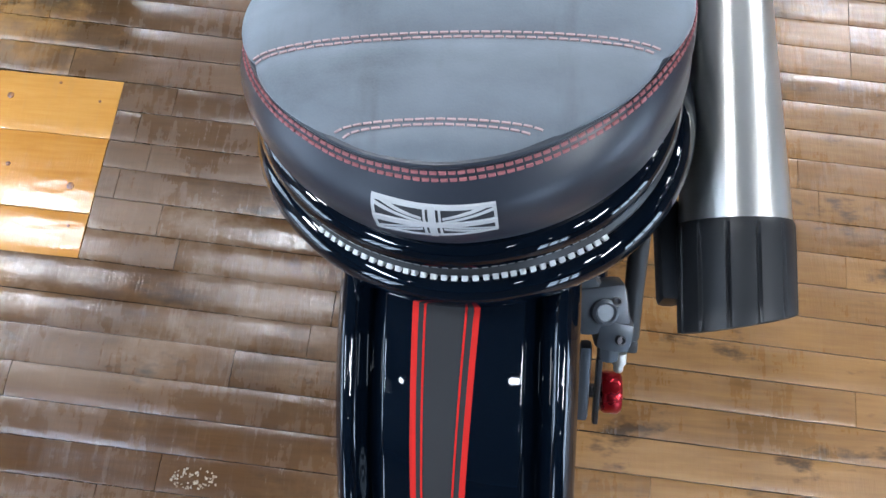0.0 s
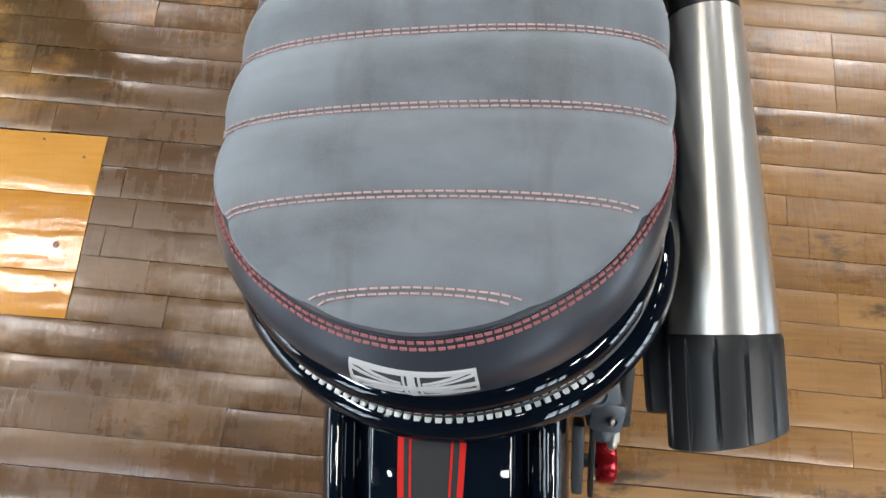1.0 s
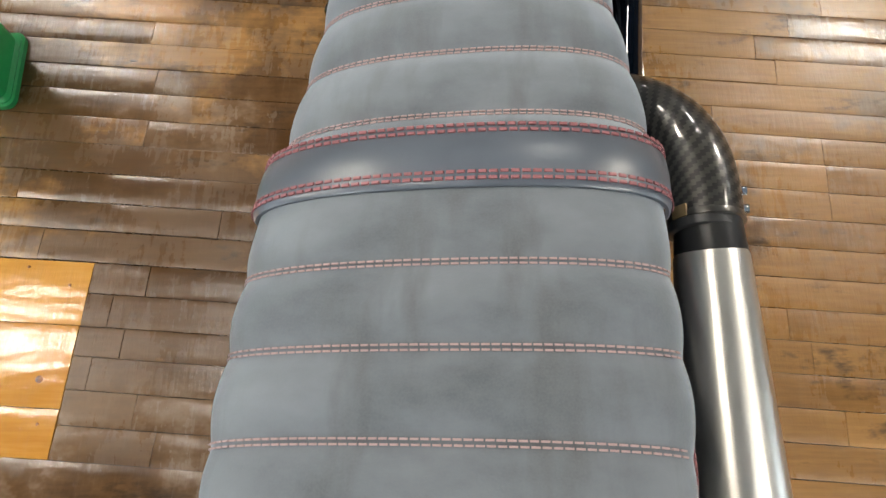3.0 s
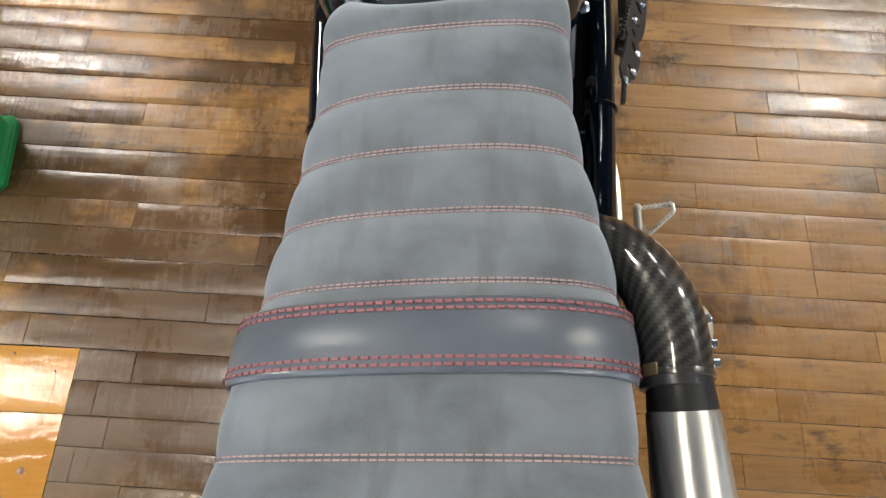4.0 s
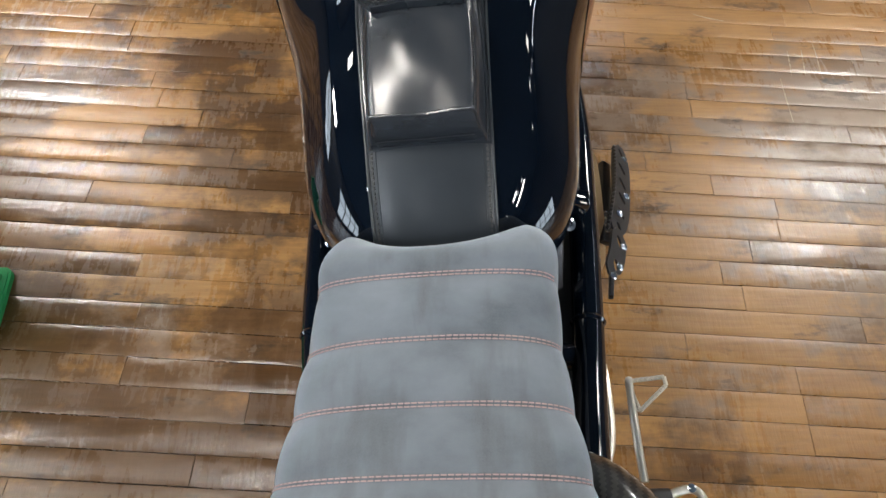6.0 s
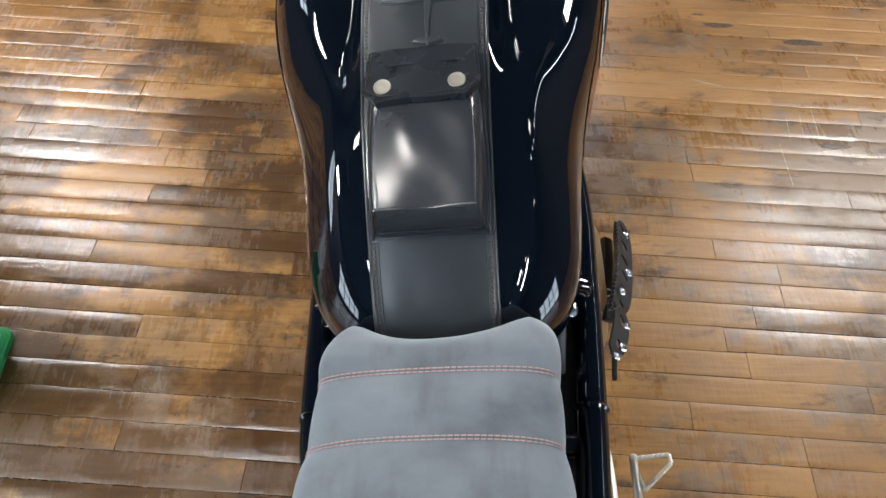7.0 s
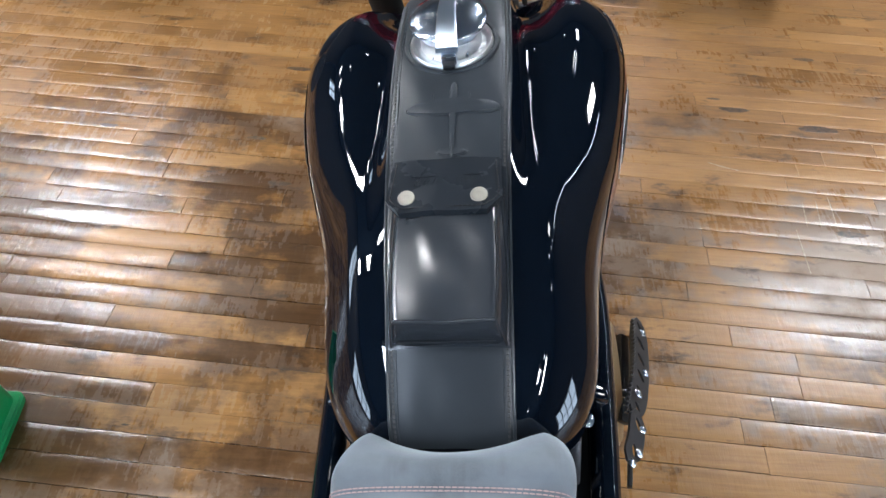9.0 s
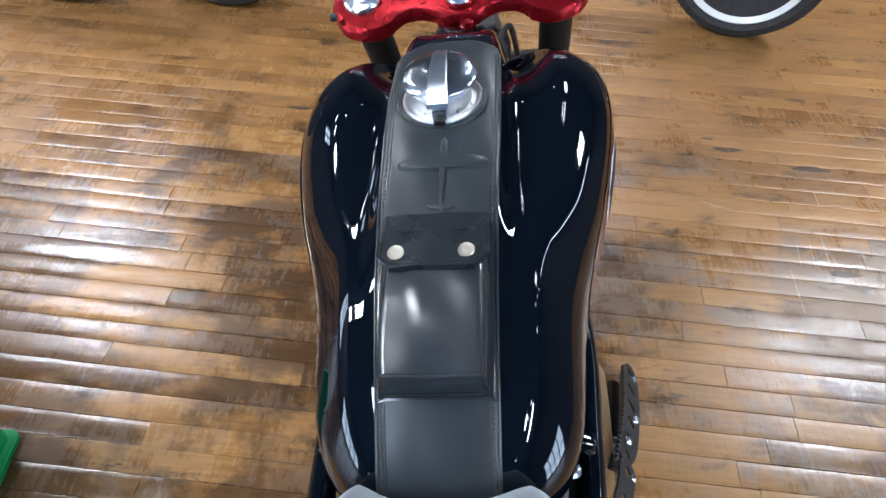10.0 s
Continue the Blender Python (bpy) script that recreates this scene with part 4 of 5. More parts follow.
for q in ((0.285, 0.545, 0.268), (0.3, 0.525, 0.268), (0.29, 0.492, 0.268)):
    part("bolt", turned(bmesh.new(), [(0.006, 0), (0.006, 0.003), (0.003, 0.004)], q, (0, 0, 1), 14), CHROME, peg)
part("brake_line", tube([(0.156, 0.645, 0.53), (0.158, 0.6, 0.535), (0.155, 0.55, 0.54), (0.145, 0.52, 0.545)], 0.005, 24, 8), PALE, bike, "pale braided brake line")
part("side_stand", tube([(-0.1, 0.75, 0.25), (-0.17, 0.8, 0.1), (-0.215, 0.83, 0.048)], 0.011, 20, 12), SATIN, bike, "black side stand")

# -- tank: height of the spine, half width, height of the widest line, drop of valley and lobe
TY = (0.675, 0.685, 0.70, 0.725, 0.76, 0.80, 0.85, 0.90, 0.95, 1.00, 1.08, 1.15, 1.22, 1.265, 1.295, 1.312, 1.32)
tank_c = table(TY, (0.70, 0.728, 0.745, 0.763, 0.785, 0.808, 0.833, 0.850, 0.862, 0.869, 0.875, 0.874, 0.866, 0.855, 0.838, 0.81, 0.77))
tank_w = table(TY, (0.05, 0.082, 0.102, 0.122, 0.136, 0.142, 0.146, 0.153, 0.166, 0.180, 0.196, 0.203, 0.200, 0.187, 0.16, 0.12, 0.07))
tank_zw = table(TY, (0.69, 0.69, 0.688, 0.686, 0.688, 0.692, 0.703, 0.72, 0.737, 0.752, 0.766, 0.772, 0.772, 0.765, 0.755, 0.75, 0.745))
tank_dv = table(TY, (0.004, 0.006, 0.009, 0.012, 0.0145, 0.0175, 0.0215, 0.0255, 0.0295, 0.033, 0.036, 0.039, 0.05, 0.064, 0.064, 0.035, 0.01))
tank_dl = table(TY, (0.006, 0.01, 0.016, 0.022, 0.027, 0.031, 0.034, 0.036, 0.036, 0.035, 0.033, 0.031, 0.031, 0.034, 0.038, 0.03, 0.012))


def tank_half(y, n=44):
    c, w, zw, dv, dl = tank_c(y), tank_w(y), tank_zw(y), tank_dv(y), tank_dl(y)
    k = min(1.0, w / 0.15)
    if y < 0.99:                              # behind the valleys the section is one full arch
        arch = lambda x: zw + (c - zw) * max(0.0, 1 - (x / w) ** 3.0) ** 0.44
        b = smoothstep(0.82, 0.99, y)
        mix = lambda x, z: (x, b * z + (1 - b) * arch(x))
        xl = max(0.7 * w, 0.09 * k)
        ctrl = [(0, c), mix(0.03 * k, c - 0.001), mix(0.058 * k, c - 0.006), mix(0.08 * k, c - dv), mix(xl, c - dl), mix(0.94 * w, (c - dl) * 0.6 + zw * 0.4), (w, zw), (0.95 * w, zw - 0.05), (0.8 * w, zw - 0.1)]
        return curve_pts(ctrl, n)
    ctrl = [(0, c), (0.03 * k, c - 0.001), (0.058 * k, c - 0.006), (0.08 * k, c - dv), (max(0.7 * w, 0.09 * k), c - dl), (0.94 * w, (c - dl) * 0.6 + zw * 0.4), (w, zw), (0.95 * w, zw - 0.05), (0.8 * w, zw - 0.1)]
    return curve_pts(ctrl, n)


rows = []
for y in np.concatenate([np.linspace(0.675, 0.72, 24), np.linspace(0.725, 1.24, 90), np.linspace(1.245, 1.32, 30)]):
    h = tank_half(y)
    rows.append([(-p[0], y, p[1]) for p in h[::-1]] + [(p[0], y, p[1]) for p in h[1:]])
bm = loft(rows)
tank = part("fuel_tank", bm, BLACK, bike, "gloss black sculpted fuel tank with leather strip")
part("seam_flange", tube([(0.03, 0.668, 0.70), (0.0, 0.664, 0.702), (-0.03, 0.668, 0.70)], 0.008, 20, 10), BLACK, tank)

# dark red panels low on both flanks, with a badge on each
for sx in (-1, 1):
    rows = []
    for f in np.linspace(0, 1, 40):
        y = 0.9 + 0.37 * f
        skin, top = tank_half(y, 161), 106 + 10 * (1 - math.sin(math.pi * f) ** 0.6)
        rows.append([(sx * (p[0] + 0.0007), y, p[1] + 0.0004) for p in (skin[int(round(k))] for k in np.linspace(top, 140, 12))])
    part("flank_panel", loft(rows), FLANK_RED, tank, "dark red gloss flank panel")
for sx in (-1, 1):
    bm = bmesh.new()
    rows = []
    for f in np.linspace(0, 1, 16):
        y = 0.995 + 0.13 * f
        skin, half_h = tank_half(y, 161), 11 - 16 * abs(f - 0.5) ** 1.5
        rows.append([(sx * (skin[k][0] + 0.0016), y, skin[k][1] + 0.0008) for k in (int(round(119 + half_h * q)) for q in np.linspace(-1, 1, 9))])
    bdg = part("tank_badge", loft(rows), WHITE, tank, "pale wing shaped tank badge")
    for q in (-6, -2, 2, 6):
        part("line", tube([(sx * (tank_half(y, 161)[119 + q][0] + 0.002), y, tank_half(y, 161)[119 + q][1] + 0.001) for y in (1.02, 1.06, 1.10)], 0.0012, 16, 6), SATIN, bdg)


# -- leather strip along the tank's spine
def strip_z(x, y):
    c, k = tank_c(y), min(1.0, tank_w(y) / 0.15)
    return c - 0.0055 * (abs(x) / 0.058) ** 2.4


strip_half = table((0.67, 0.70, 0.80, 0.95, 1.05, 1.15, 1.22), (0.054, 0.0565, 0.058, 0.061, 0.064, 0.0645, 0.063))
CAP_Y = 1.088
rows = []
for y in np.linspace(0.684, 1.225, 110):
    w = strip_half(y)
    w *= math.sqrt(max(0.0, 1 - max(0, (y - 1.195) / 0.034) ** 2.5))
    row = [Vector((-w, y, strip_z(w, y) - 0.002))]
    for q in np.linspace(-1, 1, 21):
        e = 0.0032 if abs(q) < 0.97 else 0.0022
        wave = 0.0006 * math.sin(37 * y + 9 * q) * math.sin(21 * y)
        row.append(Vector((q * w, y, strip_z(q * w, y) + e + wave)))
    row.append(Vector((w, y, strip_z(w, y) - 0.002)))
    rows.append(row)
strip = part("tank_strip", loft(rows), TANK_LEATHER, tank, "black leather tank strip with embossed aeroplane")
for sx in (-1, 1):
    bm = bmesh.new()
    ys = np.linspace(0.688, 1.19, 150)
    stitch_line(bm, [Vector((sx * (strip_half(y) - 0.0045), y, strip_z(strip_half(y) - 0.0045, y) + 0.0032)) for y in ys], [Vector((0, 0, 1))] * 150, 0.0046, 0.62, wide=0.0022, high=0.0012)
    part("stitching", bm, THREAD_GREY, strip)
    part("edge", tube([(sx * strip_half(y), y, strip_z(strip_half(y), y) + 0.0022) for y in np.linspace(0.686, 1.19, 40)], 0.0017, 120, 8), TANK_LEATHER, strip)
    part("crease", tube([(sx * (strip_half(y) - 0.0085), y, strip_z(strip_half(y) - 0.0085, y) + 0.0027) for y in np.linspace(0.686, 1.19, 40)], 0.0009, 120, 6), TANK_LEATHER, strip)


def embossed(name, outline, high=0.0016):
    """A raised pad with a rounded edge, from an outline in the strip's plane."""
    bm = bmesh.new()
    cx = sum(p[0] for p in outline) / len(outline)
    cy = sum(p[1] for p in outline) / len(outline)
    rings = []
    for f, h in ((1.0, 0.0024), (0.985, 0.0033 + high * 0.6), (0.93, 0.0033 + high), (0.6, 0.0033 + high * 1.15), (0.0, 0.0033 + high * 1.2)):
        ring = []
        for x, y in outline:
            px, py = cx + (x - cx) * f, cy + (y - cy) * f
            ring.append((px, py, strip_z(px, py) + h))
        rings.append(ring)
    loft(rings, True, bm)
    return part(name, bm, TANK_LEATHER, strip)


def oval(cx, cy, rx, ry, power=1.0, n=36):
    return [(cx + rx * math.copysign(abs(math.cos(t)) ** power, math.cos(t)), cy + ry * math.sin(t)) for t in (2 * math.pi * k / n for k in range(n))]


embossed("wing", oval(0.005, 0.987, 0.0485, 0.011), 0.002)
embossed("fuselage", [(0.0015, 1.014), (0.004, 1.021), (0.0065, 1.021), (0.009, 1.014), (0.0095, 0.985), (0.007, 0.95), (0.0055, 0.922), (0.0035, 0.922), (0.002, 0.95), (0.001, 0.985)], 0.0016)
embossed("tailplane", oval(0.0045, 0.93, 0.0145, 0.0042), 0.0012)
for outline in (oval(0.005, 0.987, 0.0492, 0.0116), oval(0.0045, 0.93, 0.0152, 0.0049)):
    part("crease", tube([(x, y, strip_z(x, y) + 0.0032) for x, y in outline + outline[:2]], 0.0009, 110, 6), TANK_LEATHER, strip)
for sx in (-0.017, 0.021):
    embossed("gun", [(sx - 0.0012, 0.992), (sx - 0.0012, 1.006), (sx + 0.0012, 1.006), (sx + 0.0012, 0.992)])

# -- pouch on the strip
def pouch_z(x, y, up):
    return strip_z(0, y) + up


pouch = new("pouch")
pouch.parent = tank
pouch["label"] = "shiny black leather pouch with two snap fasteners"
PX0, PX1, PY0, PY1 = -0.0515, 0.053, 0.757, 0.917
rows = []
NY, NX = 44, 30
for i in range(NY + 1):
    f = i / NY
    y = PY0 + (PY1 - PY0) * f
    row = []
    for j in range(NX + 1):
        g = j / NX
        x = PX0 + (PX1 - PX0) * g
        edge = math.sin(min(1.0, min(g, 1 - g) * 10) * math.pi / 2)
        high = 0.041 - 0.038 * f
        dome = 0.005 * math.sin(math.pi * g) * math.sin(math.pi * min(f * 1.15, 1))
        wr = 0.0016 * math.sin(9 * g + 5 * f) * math.sin(7 * f + 2) * math.sin(math.pi * g)
        row.append(Vector((x + 0.002 * math.sin(5 * f) * (1 if g > 0.5 else -1), y, pouch_z(x, y, 0.004 + (high + dome + wr) * (edge ** 0.5)))))
    rows.append(row)
gusset = []
for f in np.linspace(0, 1, 9):
    row = []
    for j, p in enumerate(rows[0]):
        g = abs(2 * j / NX - 1)
        turn_in = 0.004 * (max(0.0, g - 0.82) / 0.18) ** 2
        row.append(Vector((-0.00225 + (p.x + 0.00225) * (1.0 - 0.03 * f ** 3), p.y + 0.002 - 0.005 * math.sin(math.pi * (0.15 + 0.7 * f)) + turn_in, p.z * (1 - f) + pouch_z(p.x, p.y, 0.004) * f)))
    gusset.append(row)
base_row = gusset[6]
part("pouch_body", loft(rows), POUCH_LEATHER, pouch)
part("gusset", loft(gusset), POUCH_LEATHER, pouch, "rounded stitched lower gusset")
part("seam_welt", tube([rows[0][j] + Vector((0, -0.001, 0.0)) for j in range(0, NX + 1, 2)], 0.0017, 60, 8), POUCH_LEATHER, pouch)
for j, sx in ((0, -1), (NX, 1)):
    part("seam_welt", tube([rows[i][j] + Vector((sx * 0.0005, 0, 0.001)) for i in range(0, NY + 1, 4)], 0.0014, 60, 8), POUCH_LEATHER, pouch)
bm = bmesh.new()
stitch_line(bm, [base_row[j] + Vector((0, -0.0008, 0.0004)) for j in range(2, NX - 1)], [Vector((0, -1, 0.6))] * (NX - 3), 0.0042, wide=0.0009)
for j in (2, NX - 2):
    stitch_line(bm, [rows[i][j] + Vector((0, 0, 0.0006)) for i in range(NY - 18)], [Vector((0, 0, 1))] * (NY - 18), 0.0042, wide=0.0009)
part("stitching", bm, THREAD_BLACK, pouch)

# sewn-down border of the pouch
rows = []
for y in np.linspace(PY0 - 0.002, PY1 - 0.004, 24):
    xs = np.linspace(PX0 - 0.0042, PX1 + 0.0038, 15)
    rows.append([Vector((xs[0], y, strip_z(xs[0], y) + 0.002))] + [Vector((x, y, strip_z(x, y) + 0.0052)) for x in xs] + [Vector((xs[-1], y, strip_z(xs[-1], y) + 0.002))])
border = part("border", loft(rows), POUCH_LEATHER, pouch)
bm = bmesh.new()
for x in (PX0 - 0.0022, PX1 + 0.0018):
    pts = [Vector((x, y, strip_z(x, y) + 0.0053)) for y in np.linspace(PY0, PY1 - 0.02, 50)]
    stitch_line(bm, pts, [Vector((0, 0, 1))] * 50, 0.0042, 0.7, wide=0.0012)
part("stitching", bm, THREAD_BLACK, border)

# flap with clipped corners


def flap_z(x, y):
    f = (y - PY0) / (PY1 - PY0)
    return pouch_z(x, y, 0.0095 + 0.041 - 0.041 * f + 0.0025 * math.cos(x / 0.055 * math.pi / 2) + 0.0045 * max(0.0, (0.9 - y) / 0.05) ** 2)


def flap_row(f):
    """The flap's left and right edge at f from top (0) to bottom (1)."""
    y = 0.9155 - 0.067 * f
    if f < 0.735:
        return -0.0502 - 0.0035 * f / 0.735, 0.0515 + 0.003 * f / 0.735, y
    q = (f - 0.735) / 0.265
    return -0.0537 + 0.014 * q, 0.0545 - 0.014 * q, y


rows = []
for f in np.concatenate([[0], np.linspace(0, 1, 34), [1]]):
    a, b, y = flap_row(float(f))
    row = [Vector((a, y, flap_z(a, y) - 0.006))]
    for g in np.linspace(0, 1, 25):
        x = a + (b - a) * g
        row.append(Vector((x, y, flap_z(x, y) + 0.0006 * math.sin(11 * g + 4 * f))))
    row.append(Vector((b, y, flap_z(b, y) - 0.006)))
    rows.append(row)
rows[0] = [p - Vector((0, -0.001, 0.012)) for p in rows[0]]
rows[-1] = [p - Vector((0, 0.0008, 0.006)) for p in rows[-1]]
part("flap", loft(rows), FLAP_LEATHER, pouch)
bm = bmesh.new()
edge = [Vector((flap_row(f)[0] + 0.0035, flap_row(f)[2] + (0.003 if f > 0.9 else 0), 0)) for f in np.linspace(0.05, 0.97, 30)] + [Vector((flap_row(f)[1] - 0.0035, flap_row(f)[2] + (0.003 if f > 0.9 else 0), 0)) for f in np.linspace(0.97, 0.05, 30)]
edge = [Vector((p.x, p.y, flap_z(p.x, p.y) + 0.0006)) for p in edge]
stitch_line(bm, edge, [Vector((0, 0, 1))] * len(edge), 0.0042, wide=0.0013)
part("stitching", bm, THREAD_BLACK, pouch)
for sx in (-0.034, 0.033):
    z = flap_z(sx, 0.866)
    part("snap", turned(bmesh.new(), [(0.0078, -0.001), (0.0081, 0.0012), (0.0074, 0.0021), (0.0064, 0.0017), (0.003, 0.0021), (0.001, 0.0022)], (sx, 0.866, z), (0, -0.2, 1), 32), SNAP, pouch)
# faint slanted bars pressed into the flap, under a thin line
for k in range(7):
    for dx, dy in ((0, 0.009), (0.0034, 0.0075)):
        x = -0.027 + 0.0086 * k + dx
        part("embossed_bar", box(bmesh.new(), (x, 0.886, flap_z(x, 0.886) + 0.0001), (0.0011, dy, 0.0009), (0, 0, -18 if k < 5 else 0), 0.0003), FLAP_LEATHER, pouch)
part("embossed_bar", box(bmesh.new(), (0.002, 0.8925, flap_z(0.002, 0.8925) - 0.0003), (0.07, 0.0009, 0.0012), (0, 0, 0), 0.0003), FLAP_LEATHER, pouch)

# -- fuel cap
cz = strip_z(0, CAP_Y)
tilt = Vector((0, -0.04, 1)).normalized()
filler = part("filler_neck", turned(bmesh.new(), [(0.0465, -0.006), (0.0465, 0.0045), (0.0445, 0.007), (0.041, 0.0075), (0.038, 0.006), (0.034, 0.004), (0.033, 0.02), (0.02, 0.02)], (0.0, CAP_Y, cz), tilt, 64), SILVER, tank, "polished aluminium filler neck")
CAP_C = Vector((-0.002, CAP_Y + 0.014, cz + 0.022))
part("fuel_cap", turned(bmesh.new(), [(0.030, -0.008), (0.036, -0.004), (0.0432, 0.001), (0.0438, 0.004), (0.042, 0.0065), (0.034, 0.0095), (0.02, 0.0115), (0.001, 0.012)], CAP_C, tilt, 64), CHROME, filler, "polished aluminium quick-release fuel cap")
bm = bmesh.new()
rows = []
for f in np.linspace(0, 1, 18):
    y = CAP_C.y + 0.042 - 0.093 * f
    w = 0.0075 + 0.0045 * f
    zt = CAP_C.z + 0.0165 - 0.012 * (2 * abs(f - 0.42)) ** 2.2
    zb = zt - 0.006
    rows.append([(-0.002 - w, y, zb), (-0.002 - w, y, zt - 0.001), (-0.002 - w + 0.001, y, zt), (-0.002 + w - 0.001, y, zt), (-0.002 + w, y, zt - 0.001), (-0.002 + w, y, zb)])
part("lever", loft(rows, True, bm, True), LEVER, filler)
part("latch", box(bmesh.new(), (0.0, CAP_C.y - 0.054, cz + 0.011), (0.017, 0.012, 0.012), (0, 0, 0), 0.003), CHROME, filler)
part("latch_slot", box(bmesh.new(), (0.0, CAP_C.y - 0.0635, cz + 0.0085), (0.013, 0.008, 0.006), (0, 0, 0), 0.001), SATIN, filler)
part("strip_ring", turned(bmesh.new(), [(0.0455, 0.001), (0.0485, 0.0048), (0.052, 0.0042), (0.053, 0.0015)], (0, CAP_Y, cz), tilt, 64), TANK_LEATHER, strip)
part("hinge", box(box(bmesh.new(), (-0.006, CAP_Y + 0.075, cz + 0.004), (0.028, 0.02, 0.014), (0, 0, 0), 0.003), (0.012, CAP_Y + 0.07, cz + 0.008), (0.008, 0.012, 0.01), (0, 0, 20), 0.002), SATIN, filler)

# -- fork, triple clamp and headstock
FX, FY, FZ = 0.146, 1.388, 0.845
RAKE = Vector((0, 0.46, -0.888)).normalized()
fork = new("fork")
fork.parent = bike
fork["label"] = "red anodised triple clamp on black fork legs"
steer = Matrix.Translation((-0.004, FY, FZ)) @ pose(0, 0, 0, 0, 0, 2.0) @ Matrix.Translation((0.004, -FY, -FZ))


def steered(bm):
    bmesh.ops.transform(bm, matrix=steer, verts=bm.verts)
    return bm


# the clamp: an outline with two eyes, a waist and a central boss, bored out by its caps
half = [(0.0, -0.04), (0.02, -0.039), (0.036, -0.029), (0.056, -0.022), (0.08, -0.024), (0.1, -0.038), (0.13, -0.048), (0.162, -0.04), (0.181, -0.014), (0.182, 0.008), (0.167, 0.034), (0.14, 0.044),
        (0.11, 0.04), (0.085, 0.03), (0.05, 0.034), (0.025, 0.042), (0.0, 0.044)]
half = [tuple(p) for p in curve_pts(half, 80)]
outline = half + [(-x, y) for x, y in half[::-1][1:-1]]
rings = []
for f, h in ((0.95, -0.012), (1.0, -0.009), (1.0, 0.004), (0.955, 0.0095), (0.94, 0.0098)):
    rings.append([Vector((x * 1.05 * (f if abs(x) > 0.1 else 1) + 0.004, FY + y * f, FZ + h + y * 0.45)) for x, y in outline])
bm = loft(rings, True)
n = len(outline)
bm.verts.ensure_lookup_table()
bm.faces.new([bm.verts[k] for k in range(n)][::-1])
bm.faces.new([bm.verts[4 * n + k] for k in range(n)])
clamp = part("triple_clamp", steered(bm), RED, fork, "red anodised machined triple clamp")
up = -RAKE
for sx in (-1, 1):
    c = Vector((sx * FX + 0.004, FY, FZ + 0.012))
    part("fork_cap", steered(turned(bmesh.new(), [(0.0285, -0.004), (0.0285, 0.004), (0.026, 0.007), (0.0235, 0.008), (0.0225, 0.005), (0.012, 0.006), (0.011, 0.012), (0.002, 0.013)], c, up, 48)), CHROME, clamp, "polished aluminium fork cap")
    part("pinch_bolt", steered(cyl(bmesh.new(), c + Vector((sx * 0.036, -0.03, -0.008)), c + Vector((sx * 0.046, -0.03, -0.008)), 0.006, seg=14)), SATIN, clamp)
    part("fork_leg", steered(cyl(bmesh.new(), c - up * 0.005, c + RAKE * 0.42, 0.0265, seg=32)), FORK_BLACK, fork, "satin black upper fork leg")
    part("slider", steered(cyl(bmesh.new(), c + RAKE * 0.4, c + RAKE * 0.62, 0.022, seg=24)), CHROME, fork, "polished lower fork leg")
part("stem_nut", steered(turned(bmesh.new(), [(0.024, -0.002), (0.024, 0.006), (0.02, 0.009), (0.016, 0.009), (0.015, 0.004), (0.002, 0.004)], (0.004, FY - 0.012, FZ + 0.012), up, 40)), CHROME, clamp, "polished steering stem nut")
part("headstock", cyl(bmesh.new(), Vector((-0.004, FY - 0.012, FZ - 0.02)), Vector((-0.004, FY - 0.012, FZ - 0.02)) + RAKE * 0.17, 0.032, seg=32), CHROME, fork, "polished headstock sleeve")
part("clip", steered(box(bmesh.new(), (0.013, FY - 0.055, FZ - 0.016), (0.016, 0.014, 0.012), (0, 0, 30), 0.002)), RED, clamp)
part("bolt", steered(turned(bmesh.new(), [(0.005, 0), (0.006, 0.003), (0.003, 0.005)], (0.008, FY - 0.072, FZ - 0.03), (0, -0.4, 1), 14)), CHROME, clamp)
part("lower_clamp", steered(box(bmesh.new(), Vector((-0.004, FY, FZ)) + RAKE * 0.2, (0.33, 0.07, 0.03), (-27, 0, 0), 0.012)), SATIN, fork)
part("head_cover", box(bmesh.new(), (0.0, 1.365, 0.73), (0.15, 0.05, 0.12), (-25, 0, 0), 0.02), FORK_BLACK, fork)
for k, (x0, x1) in enumerate(((0.03, 0.05), (0.045, 0.075), (0.055, 0.03), (-0.05, -0.03))):
    part("cable", tube([(x0, 1.30, 0.72), (x0 + 0.012, 1.325, 0.79), (x1, 1.37, 0.80), (x1 + 0.01, 1.42, 0.72)], 0.0045, 40, 8), RUBBER, fork)

# ---- things round the motorcycle ----
# green bin
def bin_ring(z, grow, n=6, r=0.018):
    """A rounded rectangle, seen from above."""
    hx, hy = 0.15 + grow, 0.075 + grow
    out = []
    for cx, cy, a0 in ((1, 1, 0), (-1, 1, 90), (-1, -1, 180), (1, -1, 270)):
        for k in range(n):
            a = radians(a0 + 90 * k / (n - 1))
            out.append((cx * (hx - r) + r * math.cos(a), cy * (hy - r) + r * math.sin(a), z))
    return out


bin_ = tagged(new("recycling_bin"), "green plastic bin standing on the wooden floor", "bin")
bin_.matrix_world = pose(-0.950, 0.858, 0, 0, 0, 4.2)
part("body", loft([bin_ring(0.004, -0.012), bin_ring(0.006, 0.0), bin_ring(0.016, 0.001), bin_ring(0.02, -0.006), bin_ring(0.27, 0.0), bin_ring(0.272, 0.004), bin_ring(0.285, 0.004), bin_ring(0.285, -0.002), bin_ring(0.03, -0.01)], True, None, True), GREEN, bin_, "", 1)
part("foot_rim", loft([bin_ring(0.0, 0.001), bin_ring(0.0, 0.004), bin_ring(0.012, 0.005), bin_ring(0.014, 0.001)], True), GREEN, bin_, "", 1)

